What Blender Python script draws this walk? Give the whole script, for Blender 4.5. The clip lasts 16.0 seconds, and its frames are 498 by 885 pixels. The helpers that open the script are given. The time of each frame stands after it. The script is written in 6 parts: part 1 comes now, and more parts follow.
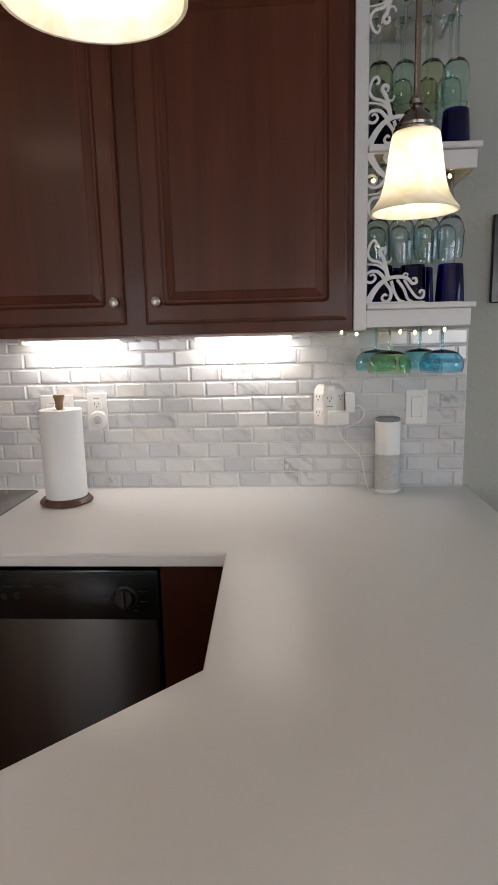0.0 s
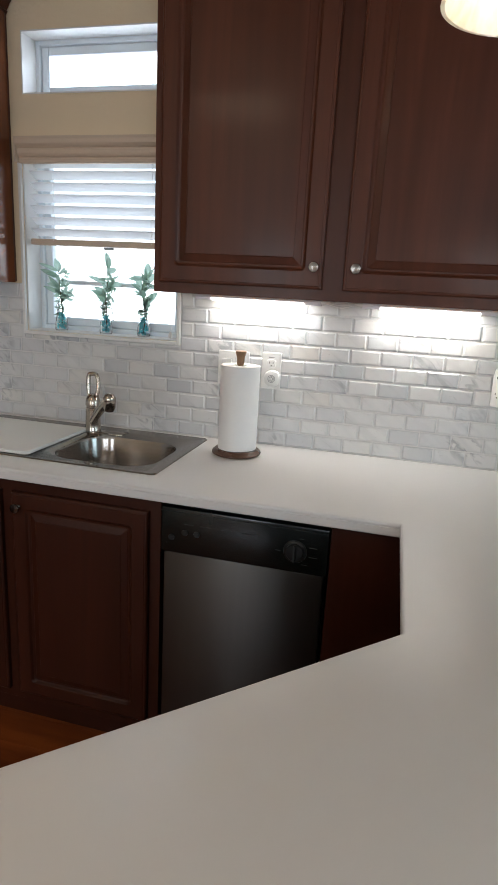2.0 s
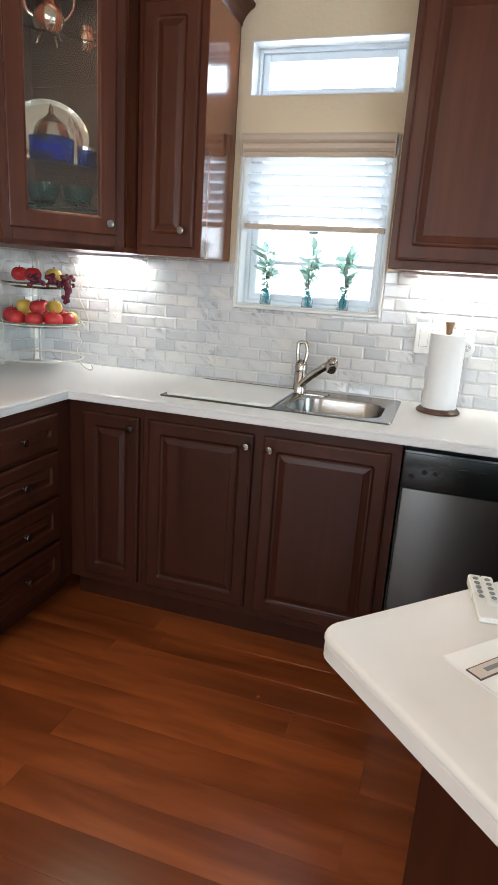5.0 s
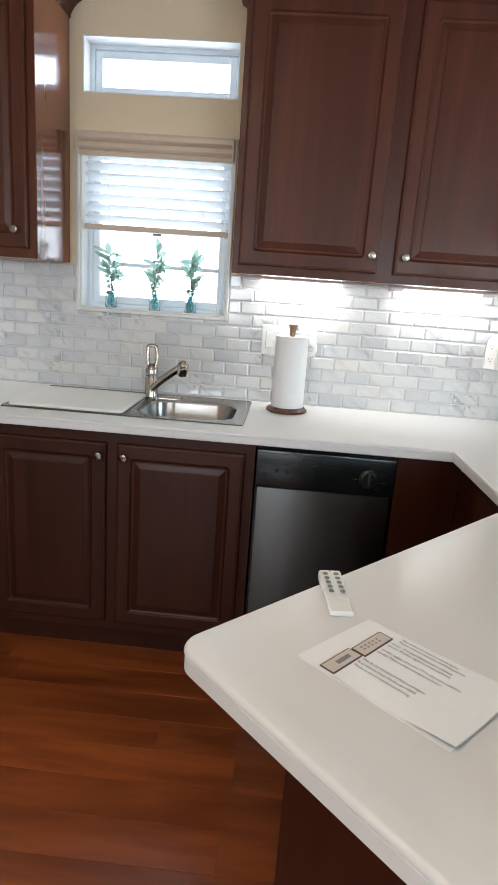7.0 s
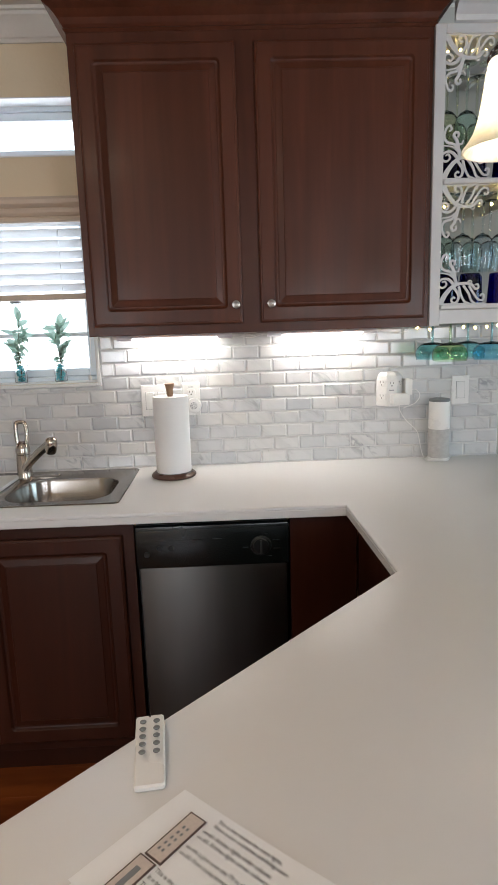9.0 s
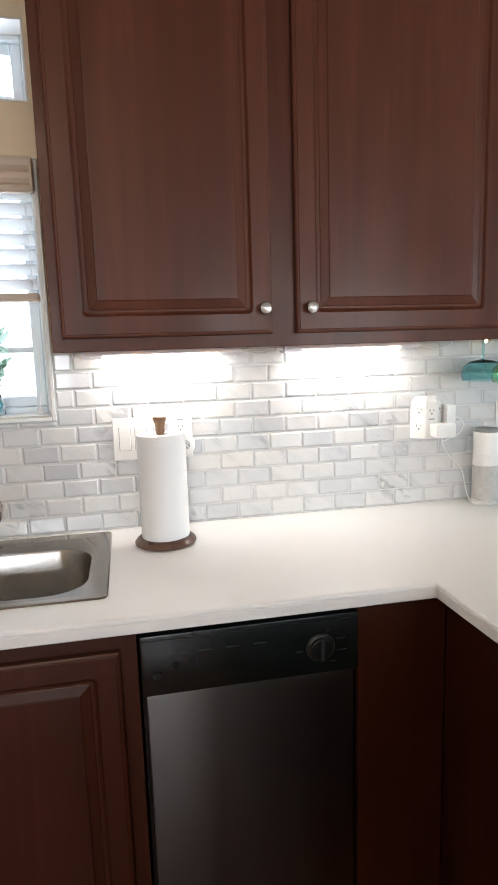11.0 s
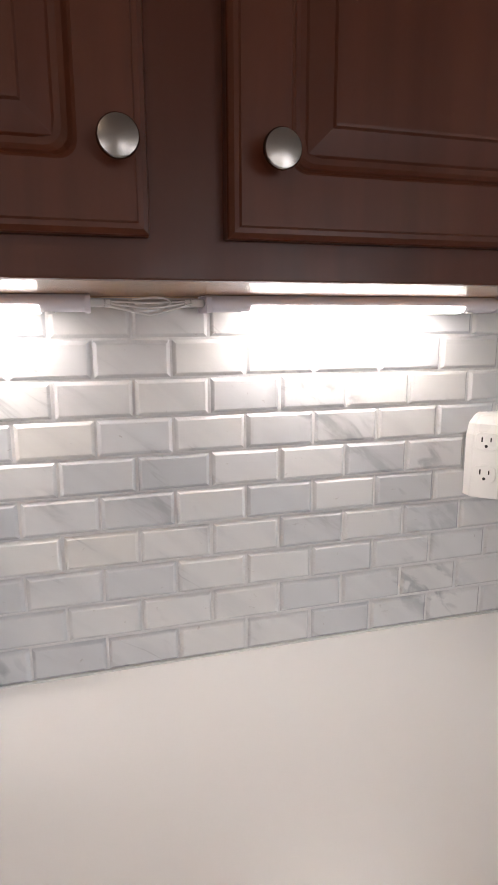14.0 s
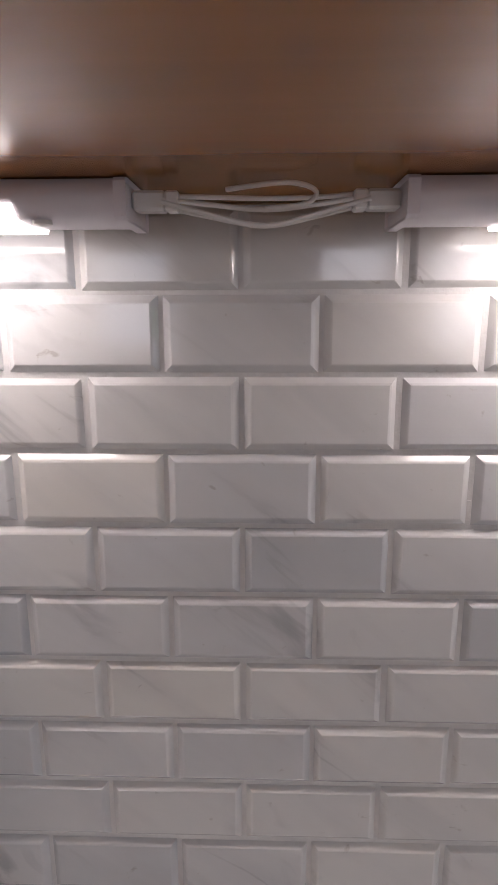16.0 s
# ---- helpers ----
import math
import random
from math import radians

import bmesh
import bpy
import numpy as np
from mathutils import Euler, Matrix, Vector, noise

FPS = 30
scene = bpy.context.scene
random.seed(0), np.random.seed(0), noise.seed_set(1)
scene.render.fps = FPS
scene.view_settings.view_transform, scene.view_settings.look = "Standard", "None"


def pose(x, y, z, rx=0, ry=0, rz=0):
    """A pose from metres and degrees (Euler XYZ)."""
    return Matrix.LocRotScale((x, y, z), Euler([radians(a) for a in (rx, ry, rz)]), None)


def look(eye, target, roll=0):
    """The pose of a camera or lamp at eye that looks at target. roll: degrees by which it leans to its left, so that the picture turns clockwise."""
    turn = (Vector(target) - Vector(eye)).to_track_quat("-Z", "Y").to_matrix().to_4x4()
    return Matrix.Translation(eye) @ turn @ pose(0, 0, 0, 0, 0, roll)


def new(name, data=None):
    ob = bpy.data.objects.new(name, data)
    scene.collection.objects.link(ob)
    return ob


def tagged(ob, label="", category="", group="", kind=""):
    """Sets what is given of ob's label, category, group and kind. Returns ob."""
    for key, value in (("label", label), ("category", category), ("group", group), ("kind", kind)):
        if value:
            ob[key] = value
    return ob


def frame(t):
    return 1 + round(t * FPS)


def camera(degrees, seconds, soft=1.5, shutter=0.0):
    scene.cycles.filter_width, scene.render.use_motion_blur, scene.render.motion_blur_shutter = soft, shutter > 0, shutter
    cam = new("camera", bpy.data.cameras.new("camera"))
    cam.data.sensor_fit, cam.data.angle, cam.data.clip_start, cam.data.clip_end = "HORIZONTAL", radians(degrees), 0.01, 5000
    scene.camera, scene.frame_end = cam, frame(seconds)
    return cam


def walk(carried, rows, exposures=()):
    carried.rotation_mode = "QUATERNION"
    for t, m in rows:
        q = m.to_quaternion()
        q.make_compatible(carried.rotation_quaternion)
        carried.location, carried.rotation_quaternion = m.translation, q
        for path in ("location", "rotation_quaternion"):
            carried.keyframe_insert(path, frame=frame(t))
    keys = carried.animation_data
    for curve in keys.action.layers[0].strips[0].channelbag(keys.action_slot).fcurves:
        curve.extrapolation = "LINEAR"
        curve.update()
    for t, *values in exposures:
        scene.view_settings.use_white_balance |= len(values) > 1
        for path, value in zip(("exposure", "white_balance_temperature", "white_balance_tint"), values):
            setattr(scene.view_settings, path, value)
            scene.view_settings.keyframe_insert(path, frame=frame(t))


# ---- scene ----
cam = camera(45.0, 16.0, soft=1.2)
PATH = [
    (0, (0.053, 0.011, 1.445), (-0.077, 1.974, 1.082), -1.4),
    (0.5, (0.017, 0.135, 1.377), (-0.187, 2.07, 0.911), -0.1),
    (1, (-0.006, 0.181, 1.359), (-0.285, 2.094, 0.847), 1.2),
    (1.5, (-0.034, 0.113, 1.403), (-0.382, 2.015, 0.891), 2.3),
    (2, (-0.128, -0.06, 1.46), (-0.613, 1.817, 0.969), 3.1),
    (2.5, (-0.233, -0.273, 1.431), (-0.821, 1.59, 1.0), 3.0),
    (3, (-0.332, -0.378, 1.403), (-1.022, 1.448, 0.967), 3.5),
    (3.2, (-0.391, -0.406, 1.409), (-1.104, 1.408, 0.962), 3.5),
    (5.3, (-0.685, -0.587, 1.371), (-1.172, 1.278, 0.838), 4.1),
    (5.5, (-0.682, -0.586, 1.387), (-1.052, 1.307, 0.859), 4.4),
    (6, (-0.681, -0.566, 1.399), (-0.848, 1.361, 0.892), 3.9),
    (6.5, (-0.689, -0.572, 1.401), (-0.799, 1.36, 0.896), 4.0),
    (7, (-0.67, -0.566, 1.389), (-0.782, 1.368, 0.894), 4.1),
    (7.5, (-0.6, -0.58, 1.405), (-0.7, 1.356, 0.912), 1.6),
    (8, (-0.559, -0.524, 1.403), (-0.653, 1.416, 0.923), -0.7),
    (8.5, (-0.504, -0.419, 1.444), (-0.557, 1.536, 1.027), -1.8),
    (9, (-0.446, -0.36, 1.448), (-0.389, 1.605, 1.08), -1.8),
    (9.2, (-0.453, -0.341, 1.45), (-0.387, 1.623, 1.078), -2.0),
    (11.3, (-0.78, 0.347, 1.443), (-0.324, 2.271, 1.139), -1.6),
    (11.5, (-0.791, 0.407, 1.448), (-0.286, 2.319, 1.149), -1.6),
    (12, (-0.795, 0.549, 1.448), (-0.158, 2.415, 1.114), -2.6),
    (12.5, (-0.706, 0.711, 1.432), (-0.045, 2.57, 1.105), -2.6),
    (13, (-0.598, 0.878, 1.441), (0.033, 2.738, 1.064), -1.5),
    (13.5, (-0.506, 1.047, 1.432), (0.115, 2.908, 1.04), -0.5),
    (14, (-0.450, 1.218, 1.409), (0.086, 3.104, 1.016), -0.2),
    (14.5, (-0.404, 1.413, 1.403), (-0.092, 3.348, 1.002), -0.9),
    (15, (-0.357, 1.534, 1.39), (-0.227, 3.487, 0.979), -0.6),
    (15.5, (-0.359, 1.599, 1.381), (-0.356, 3.552, 0.949), 0.0),
    (16, (-0.362, 1.638, 1.379), (-0.422, 3.587, 0.937), -0.2),
]
EXPOSURES = [(0, -0.42, 6400, 14), (1.0, -0.15, 6350, 12), (1.5, -0.03, 6350, 11), (2, -0.35, 6150, 9), (3, 0.08, 5950, 8), (5.5, 0.53, 5900, 6), (7, 0.30, 5850, 6), (8, 0.31, 5950, 8), (8.5, 0.12, 6050, 9), (9, -0.08, 6250, 11), (11.5, 0.56, 6100, 9),
             (12.5, 0.61, 5900, 6), (13.5, 0.0, 6200, 10), (14, -0.4, 6400, 17), (14.5, -1.0, 6550, 22), (15, -1.27, 6550, 25), (16, -1.42, 6450, 24)]
walk(cam, [(t, look(eye, target, roll)) for t, eye, target, roll in PATH], EXPOSURES)

# ---------------------------------------------------------------- light
world = bpy.data.worlds.new("world")
scene.world = world
world.use_nodes = True
sky = world.node_tree.nodes.new("ShaderNodeTexSky")
sky.sky_type, sky.sun_disc = "NISHITA", False
sky.sun_elevation, sky.sun_rotation = radians(34), radians(166)
world.node_tree.links.new(sky.outputs[0], world.node_tree.nodes["Background"].inputs[0])
world.node_tree.nodes["Background"].inputs[1].default_value = 0.15


def area(name, m, w, h, watts, color, spread=180):
    lamp = bpy.data.lights.new(name, "AREA")
    lamp.shape, lamp.size, lamp.size_y, lamp.energy, lamp.color, lamp.spread = "RECTANGLE", w, h, watts, color, radians(spread)
    ob = new(name, lamp)
    ob.matrix_world = m
    return ob


sun = new("sun", bpy.data.lights.new("sun", "SUN"))
sun.data.energy, sun.data.angle, sun.data.color = 5.0, radians(0.5), (1, 0.95, 0.88)
sun.matrix_world = look((0, 0, 0), (-0.2, 0.8, -0.56))

DAY = (0.86, 0.93, 1.0)
area("daylight_south_window_a", look((-2.0, -5.02, 1.5), (-2.0, 0, 1.3)), 0.88, 1.28, 42, DAY)
area("daylight_south_window_b", look((0.70, -5.02, 1.82), (0.70, 0, 1.3)), 0.78, 0.62, 20, DAY)
area("daylight_south_window_c", look((2.4, -5.02, 1.5), (2.2, 0, 1.3)), 1.55, 1.28, 66, DAY)
area("daylight_east_window", look((4.17, 0.2, 1.5), (0.4, 1.2, 1.2)), 1.9, 1.3, 36, (0.64, 0.89, 1.0))
area("daylight_kitchen_window", look((-1.277, 2.2, 1.61), (-1.277, 0, 1.55)), 0.62, 0.66, 2.8, DAY)
area("daylight_clerestory", look((-1.28, 2.2, 2.2), (-1.28, 0, 2.0)), 0.6, 0.18, 3, DAY)
LED = (1.0, 0.94, 0.84)
for n, (lx, ly, w) in enumerate(((-0.648, 1.985, 0.36), (-0.086, 1.985, 0.36), (-2.21, 1.985, 0.36))):
    area("led_strip_light", look((lx, ly, 1.4175), (lx, ly + 0.012, 1.3)), w - 0.07, 0.02, 1.35 if n == 2 else 0.85, LED)
area("cabinet_puck_light", look((-2.16, 1.62, 2.500), (-2.18, 1.66, 1.0)), 0.05, 0.05, 8, (1, 0.82, 0.58))
# Unseen fill lamp without a fixture, added to brighten wall and floor
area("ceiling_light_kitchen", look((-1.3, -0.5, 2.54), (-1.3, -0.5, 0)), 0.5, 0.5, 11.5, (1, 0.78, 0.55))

# ---------------------------------------------------------------- materials


def nodes_of(name):
    m = bpy.data.materials.new(name)
    m.use_nodes = True
    nt = m.node_tree
    return m, nt, nt.nodes["Principled BSDF"]


def add(nt, kind, **inputs):
    n = nt.nodes.new(kind)
    for k, v in inputs.items():
        n.inputs[k.replace("_", " ")].default_value = v
    return n


def mixer(nt, fac, a, b, mode="MIX"):
    m = nt.nodes.new("ShaderNodeMix")
    m.data_type, m.blend_type = "RGBA", mode
    for sock, v in ((m.inputs["Factor"], fac), (m.inputs["A"], a), (m.inputs["B"], b)):
        if isinstance(v, bpy.types.NodeSocket):
            nt.links.new(v, sock)
        elif isinstance(v, tuple):
            sock.default_value = (*v, 1)
        else:
            sock.default_value = v
    return m.outputs["Result"]


def remap(nt, value, a, b, lo=0.0, hi=1.0):
    n = nt.nodes.new("ShaderNodeMapRange")
    nt.links.new(value, n.inputs[0])
    for i, v in enumerate((a, b, lo, hi)):
        n.inputs[i + 1].default_value = v
    return n.outputs[0]


def noisy(nt, vec, scale, detail=3.0, stretch=(1, 1, 1), distort=0.0):
    mp = nt.nodes.new("ShaderNodeMapping")
    mp.inputs["Scale"].default_value = stretch
    nt.links.new(vec, mp.inputs["Vector"])
    n = add(nt, "ShaderNodeTexNoise", Scale=scale, Detail=detail, Distortion=distort)
    nt.links.new(mp.outputs[0], n.inputs["Vector"])
    return n.outputs["Fac"]


def bump(nt, bsdf, height, strength, distance=0.002):
    b = add(nt, "ShaderNodeBump", Strength=strength, Distance=distance)
    nt.links.new(height, b.inputs["Height"])
    nt.links.new(b.outputs[0], bsdf.inputs["Normal"])


def plain(name, color, rough=0.5, metal=0.0, scale=30.0, vary=0.08, relief=0.05, coat=0.0, stretch=(1, 1, 1)):
    """A surface with soft variation of tone and gloss at two scales and a fine relief."""
    m, nt, b = nodes_of(name)
    pos = nt.nodes.new("ShaderNodeNewGeometry").outputs["Position"]
    big, fine = noisy(nt, pos, scale * 0.12, 3, stretch), noisy(nt, pos, scale, 4, stretch)
    dark = tuple(c * (1 - vary) for c in color)
    light = tuple(min(1, c * (1 + vary)) for c in color)
    c1 = mixer(nt, big, dark, light)
    c2 = mixer(nt, remap(nt, fine, 0.35, 0.65, 0, 0.5), c1, dark)
    nt.links.new(c2, b.inputs["Base Color"])
    nt.links.new(remap(nt, big, 0.3, 0.7, max(0.02, rough * 0.85), min(1, rough * 1.15)), b.inputs["Roughness"])
    b.inputs["Metallic"].default_value = metal
    b.inputs["Coat Weight"].default_value = coat
    b.inputs["Coat Roughness"].default_value = 0.12
    if relief:
        bump(nt, b, fine, relief)
    return m


def wood(name, dark, light, rough, stretch, spec=0.5, coat=0.0, scale=9.0, relief=0.04, ripple=0.0):
    m, nt, b = nodes_of(name)
    pos = nt.nodes.new("ShaderNodeNewGeometry").outputs["Position"]
    rnd = nt.nodes.new("ShaderNodeObjectInfo").outputs["Random"]
    off = nt.nodes.new("ShaderNodeVectorMath")
    off.operation = "ADD"
    comb = nt.nodes.new("ShaderNodeCombineXYZ")
    nt.links.new(remap(nt, rnd, 0, 1, 0, 40), comb.inputs[2 if stretch[2] == 1 else 1])
    nt.links.new(pos, off.inputs[0])
    nt.links.new(comb.outputs[0], off.inputs[1])
    grain = noisy(nt, off.outputs[0], scale * 6, 5, stretch, 0.4)
    figure = noisy(nt, off.outputs[0], scale, 3, stretch, 1.2)
    c = mixer(nt, remap(nt, figure, 0.3, 0.7), dark, light)
    c = mixer(nt, remap(nt, grain, 0.45, 0.7, 0, 0.45), c, dark)
    tone = mixer(nt, rnd, (0.93, 0.93, 0.93), (1.06, 1.06, 1.06))
    c = mixer(nt, 1.0, c, tone, "MULTIPLY")
    nt.links.new(c, b.inputs["Base Color"])
    nt.links.new(remap(nt, figure, 0.2, 0.8, rough * 0.85, rough * 1.2), b.inputs["Roughness"])
    b.inputs["Coat Weight"].default_value = coat
    b.inputs["Coat Roughness"].default_value = 0.1
    b.inputs["Specular IOR Level"].default_value = spec
    bump(nt, b, grain, relief, 0.001)
    return m


def marble(name):
    m, nt, b = nodes_of(name)
    pos = nt.nodes.new("ShaderNodeNewGeometry").outputs["Position"]
    rnd = nt.nodes.new("ShaderNodeObjectInfo").outputs["Random"]
    comb = nt.nodes.new("ShaderNodeCombineXYZ")
    nt.links.new(remap(nt, rnd, 0, 1, 0, 60), comb.inputs[1])
    off = nt.nodes.new("ShaderNodeVectorMath")
    off.operation = "ADD"
    nt.links.new(pos, off.inputs[0])
    nt.links.new(comb.outputs[0], off.inputs[1])
    v = off.outputs[0]
    tilt = nt.nodes.new("ShaderNodeMapping")
    tilt.inputs["Rotation"].default_value = (0, radians(-38), 0)
    nt.links.new(v, tilt.inputs["Vector"])
    cloud = noisy(nt, tilt.outputs[0], 13, 5, (0.35, 1, 1.5), 0.5)
    vein = noisy(nt, tilt.outputs[0], 16, 6, (0.16, 1, 1.2), 0.35)
    fleck = noisy(nt, v, 75, 3, (1, 1, 1.4), 0.6)
    fine = noisy(nt, v, 90, 4)
    ramp = nt.nodes.new("ShaderNodeValToRGB")
    e = ramp.color_ramp.elements
    e[0].position, e[0].color = 0.0, (0.50, 0.515, 0.535, 1)
    e[1].position, e[1].color = 1.0, (0.66, 0.645, 0.615, 1)
    for p, c in ((0.10, (0.555, 0.565, 0.58, 1)), (0.30, (0.60, 0.605, 0.615, 1)), (0.55, (0.635, 0.635, 0.635, 1)), (0.90, (0.655, 0.65, 0.64, 1))):
        x = e.new(p)
        x.color = c
    nt.links.new(rnd, ramp.inputs[0])
    c = mixer(nt, remap(nt, cloud, 0.46, 0.72, 0, 0.36), ramp.outputs[0], (0.42, 0.43, 0.455))
    band = nt.nodes.new("ShaderNodeMath")
    band.operation = "SUBTRACT"
    band.inputs[1].default_value = 0.5
    nt.links.new(vein, band.inputs[0])
    ab = nt.nodes.new("ShaderNodeMath")
    ab.operation = "ABSOLUTE"
    nt.links.new(band.outputs[0], ab.inputs[0])
    line = remap(nt, ab.outputs[0], 0.0, 0.022, 1, 0)
    gate = remap(nt, cloud, 0.55, 0.68, 0, 0.32)
    mul = nt.nodes.new("ShaderNodeMath")
    mul.operation = "MULTIPLY"
    nt.links.new(line, mul.inputs[0])
    nt.links.new(gate, mul.inputs[1])
    c = mixer(nt, mul.outputs[0], c, (0.26, 0.26, 0.27))
    blot = noisy(nt, tilt.outputs[0], 30, 5, (0.5, 1, 1.2), 0.8)
    where = noisy(nt, pos, 4.5, 2)
    gate2 = nt.nodes.new("ShaderNodeMath")
    gate2.operation = "MULTIPLY"
    nt.links.new(remap(nt, blot, 0.50, 0.62, 0, 1), gate2.inputs[0])
    nt.links.new(remap(nt, where, 0.56, 0.64, 0, 0.70), gate2.inputs[1])
    c = mixer(nt, gate2.outputs[0], c, (0.30, 0.31, 0.33))
    c = mixer(nt, remap(nt, fleck, 0.70, 0.78, 0, 0.45), c, (0.30, 0.27, 0.25))
    nt.links.new(c, b.inputs["Base Color"])
    nt.links.new(remap(nt, fine, 0.3, 0.7, 0.05, 0.10), b.inputs["Roughness"])
    bump(nt, b, cloud, 0.05, 0.002)
    return m


def textured_paint(name, color):
    m, nt, b = nodes_of(name)
    pos = nt.nodes.new("ShaderNodeNewGeometry").outputs["Position"]
    big, lump = noisy(nt, pos, 2.5, 3), noisy(nt, pos, 55, 4)
    c = mixer(nt, big, tuple(x * 0.95 for x in color), color)
    nt.links.new(c, b.inputs["Base Color"])
    b.inputs["Roughness"].default_value = 0.75
    bump(nt, b, remap(nt, lump, 0.42, 0.65), 0.22, 0.003)
    return m


def glassy(name, color, rough=0.02, ior=1.45):
    m, nt, b = nodes_of(name)
    b.inputs["Base Color"].default_value = (*color, 1)
    b.inputs["Transmission Weight"].default_value = 1
    b.inputs["Roughness"].default_value = rough
    b.inputs["IOR"].default_value = ior
    return m


def glow(name, color, strength):
    m, nt, b = nodes_of(name)
    b.inputs["Base Color"].default_value = (*color, 1)
    b.inputs["Emission Color"].default_value = (*color, 1)
    b.inputs["Emission Strength"].default_value = strength
    return m


# CAB's wood again, darker: shade below the worktop is in the colour
CABSHADED = wood("cabinet_mahogany_shaded", (0.034, 0.0095, 0.0047), (0.054, 0.0147, 0.0072), 0.38, (1, 1, 0.06), spec=0.25, coat=0.03, scale=8, relief=0.015)
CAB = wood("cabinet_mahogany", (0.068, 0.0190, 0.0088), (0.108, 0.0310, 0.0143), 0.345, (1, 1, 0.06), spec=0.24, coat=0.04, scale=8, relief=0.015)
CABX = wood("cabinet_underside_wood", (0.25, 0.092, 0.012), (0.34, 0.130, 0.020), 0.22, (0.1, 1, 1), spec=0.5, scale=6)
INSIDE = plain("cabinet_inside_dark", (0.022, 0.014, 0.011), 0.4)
TILE = marble("marble_tile")
GROUT = plain("grout", (0.65, 0.645, 0.64), 0.8, scale=200, relief=0.3)
COUNTER = plain("white_laminate", (0.715, 0.70, 0.69), 0.335, scale=12, vary=0.004, relief=0.0)
STEEL = plain("brushed_steel", (0.108, 0.104, 0.100), 0.36, 1.0, scale=40, vary=0.06, relief=0.04, stretch=(1, 1, 0.03))
_nt = STEEL.node_tree
_tan = _nt.nodes.new("ShaderNodeTangent")
_tan.direction_type, _tan.axis = "RADIAL", "Z"
_nt.links.new(_tan.outputs[0], _nt.nodes["Principled BSDF"].inputs["Tangent"])
_nt.nodes["Principled BSDF"].inputs["Anisotropic"].default_value = 0.6
_nt.nodes["Principled BSDF"].inputs["Anisotropic Rotation"].default_value = 0.25
BASIN = plain("satin_steel", (0.33, 0.30, 0.275), 0.20, 1.0, scale=20, vary=0.04, relief=0.0)
NICKEL = plain("brushed_nickel", (0.24, 0.22, 0.20), 0.22, 1.0, scale=60, vary=0.05, relief=0.02)
FAUCETM = plain("satin_nickel_faucet", (0.46, 0.41, 0.36), 0.20, 1.0, scale=60, vary=0.04, relief=0.0)
SILVER = plain("polished_silver", (0.82, 0.75, 0.63), 0.10, 1.0, scale=70, vary=0.25, relief=0.45)
BLACKP = plain("black_plastic", (0.006, 0.009, 0.009), 0.24, scale=90, relief=0.0)
DIALM = plain("dark_grey_plastic", (0.008, 0.010, 0.0105), 0.35, scale=90)
MARK = plain("grey_print", (0.035, 0.040, 0.040), 0.5)
CREAM = textured_paint("cream_wall_paint", (0.80, 0.67, 0.47))
SAGE = textured_paint("grey_green_wall_paint", (0.40, 0.405, 0.37))
CEIL = textured_paint("ceiling_paint", (0.74, 0.70, 0.63))
TRIMW = plain("white_trim_paint", (0.76, 0.75, 0.73), 0.35, scale=60, vary=0.03, relief=0.03)
VINYL = plain("white_vinyl", (0.80, 0.87, 0.92), 0.35, scale=40, vary=0.02, relief=0.0)
BEIGE = plain("beige_valance", (0.62, 0.50, 0.385), 0.45, scale=50, vary=0.04)
SHELFW = plain("shelf_white_paint", (0.66, 0.66, 0.66), 0.4, scale=50, vary=0.04, relief=0.04)
PLASTIC = plain("white_plastic", (0.78, 0.77, 0.75), 0.3, scale=80, vary=0.02, relief=0.0)
GREYPL = plain("grey_plastic", (0.19, 0.20, 0.205), 0.45, scale=80)
SLOT = plain("dark_slot", (0.02, 0.02, 0.02), 0.6)
BOARD = plain("white_cutting_board", (0.76, 0.75, 0.72), 0.4, scale=90, vary=0.03)
PAPER = plain("paper", (0.84, 0.84, 0.85), 0.85, scale=120, vary=0.02, relief=0.05)
TOWEL = plain("paper_towel", (0.82, 0.81, 0.80), 0.95, scale=260, vary=0.02, relief=0.12)
DARKWOOD = wood("dark_turned_wood", (0.085, 0.042, 0.028), (0.16, 0.082, 0.055), 0.28, (0.3, 1, 1), scale=14)
OAK = wood("light_turned_wood", (0.20, 0.11, 0.055), (0.34, 0.20, 0.11), 0.5, (1, 1, 0.2), scale=20)
PLANK = wood("floor_laminate", (0.122, 0.028, 0.008), (0.32, 0.082, 0.019), 0.22, (0.16, 1, 1), scale=3.4, relief=0.01)
SEAM = plain("floor_seam", (0.15, 0.040, 0.012), 0.6)
INK = plain("printed_ink", (0.05, 0.05, 0.055), 0.8)
PINK = plain("faded_photo_print", (0.60, 0.52, 0.47), 0.8, scale=300, vary=0.15)
STEM = plain("stem_brown", (0.12, 0.13, 0.06), 0.6)
WIRE = plain("cream_wire", (0.62, 0.58, 0.50), 0.4, scale=60)
CLEAR = glassy("clear_glass", (0.96, 0.98, 0.97))
PANE = glassy("window_glass", (0.98, 0.99, 1.0), 0.0, 1.02)
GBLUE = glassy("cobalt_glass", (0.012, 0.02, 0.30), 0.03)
# Lighter copy of GBLUE: light on the pot and cup is in the colour
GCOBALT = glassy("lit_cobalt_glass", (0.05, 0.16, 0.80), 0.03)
GTEAL = glassy("teal_glass", (0.55, 0.88, 0.91), 0.03)
GAQUA = glassy("aqua_glass", (0.46, 0.80, 0.93), 0.03)
GGREEN = glassy("green_glass", (0.72, 0.93, 0.66), 0.03)
GOLIVE = glassy("olive_tinted_glass", (0.86, 0.90, 0.76), 0.03)
GMINT = glassy("mint_glass", (0.84, 0.96, 0.92), 0.03)
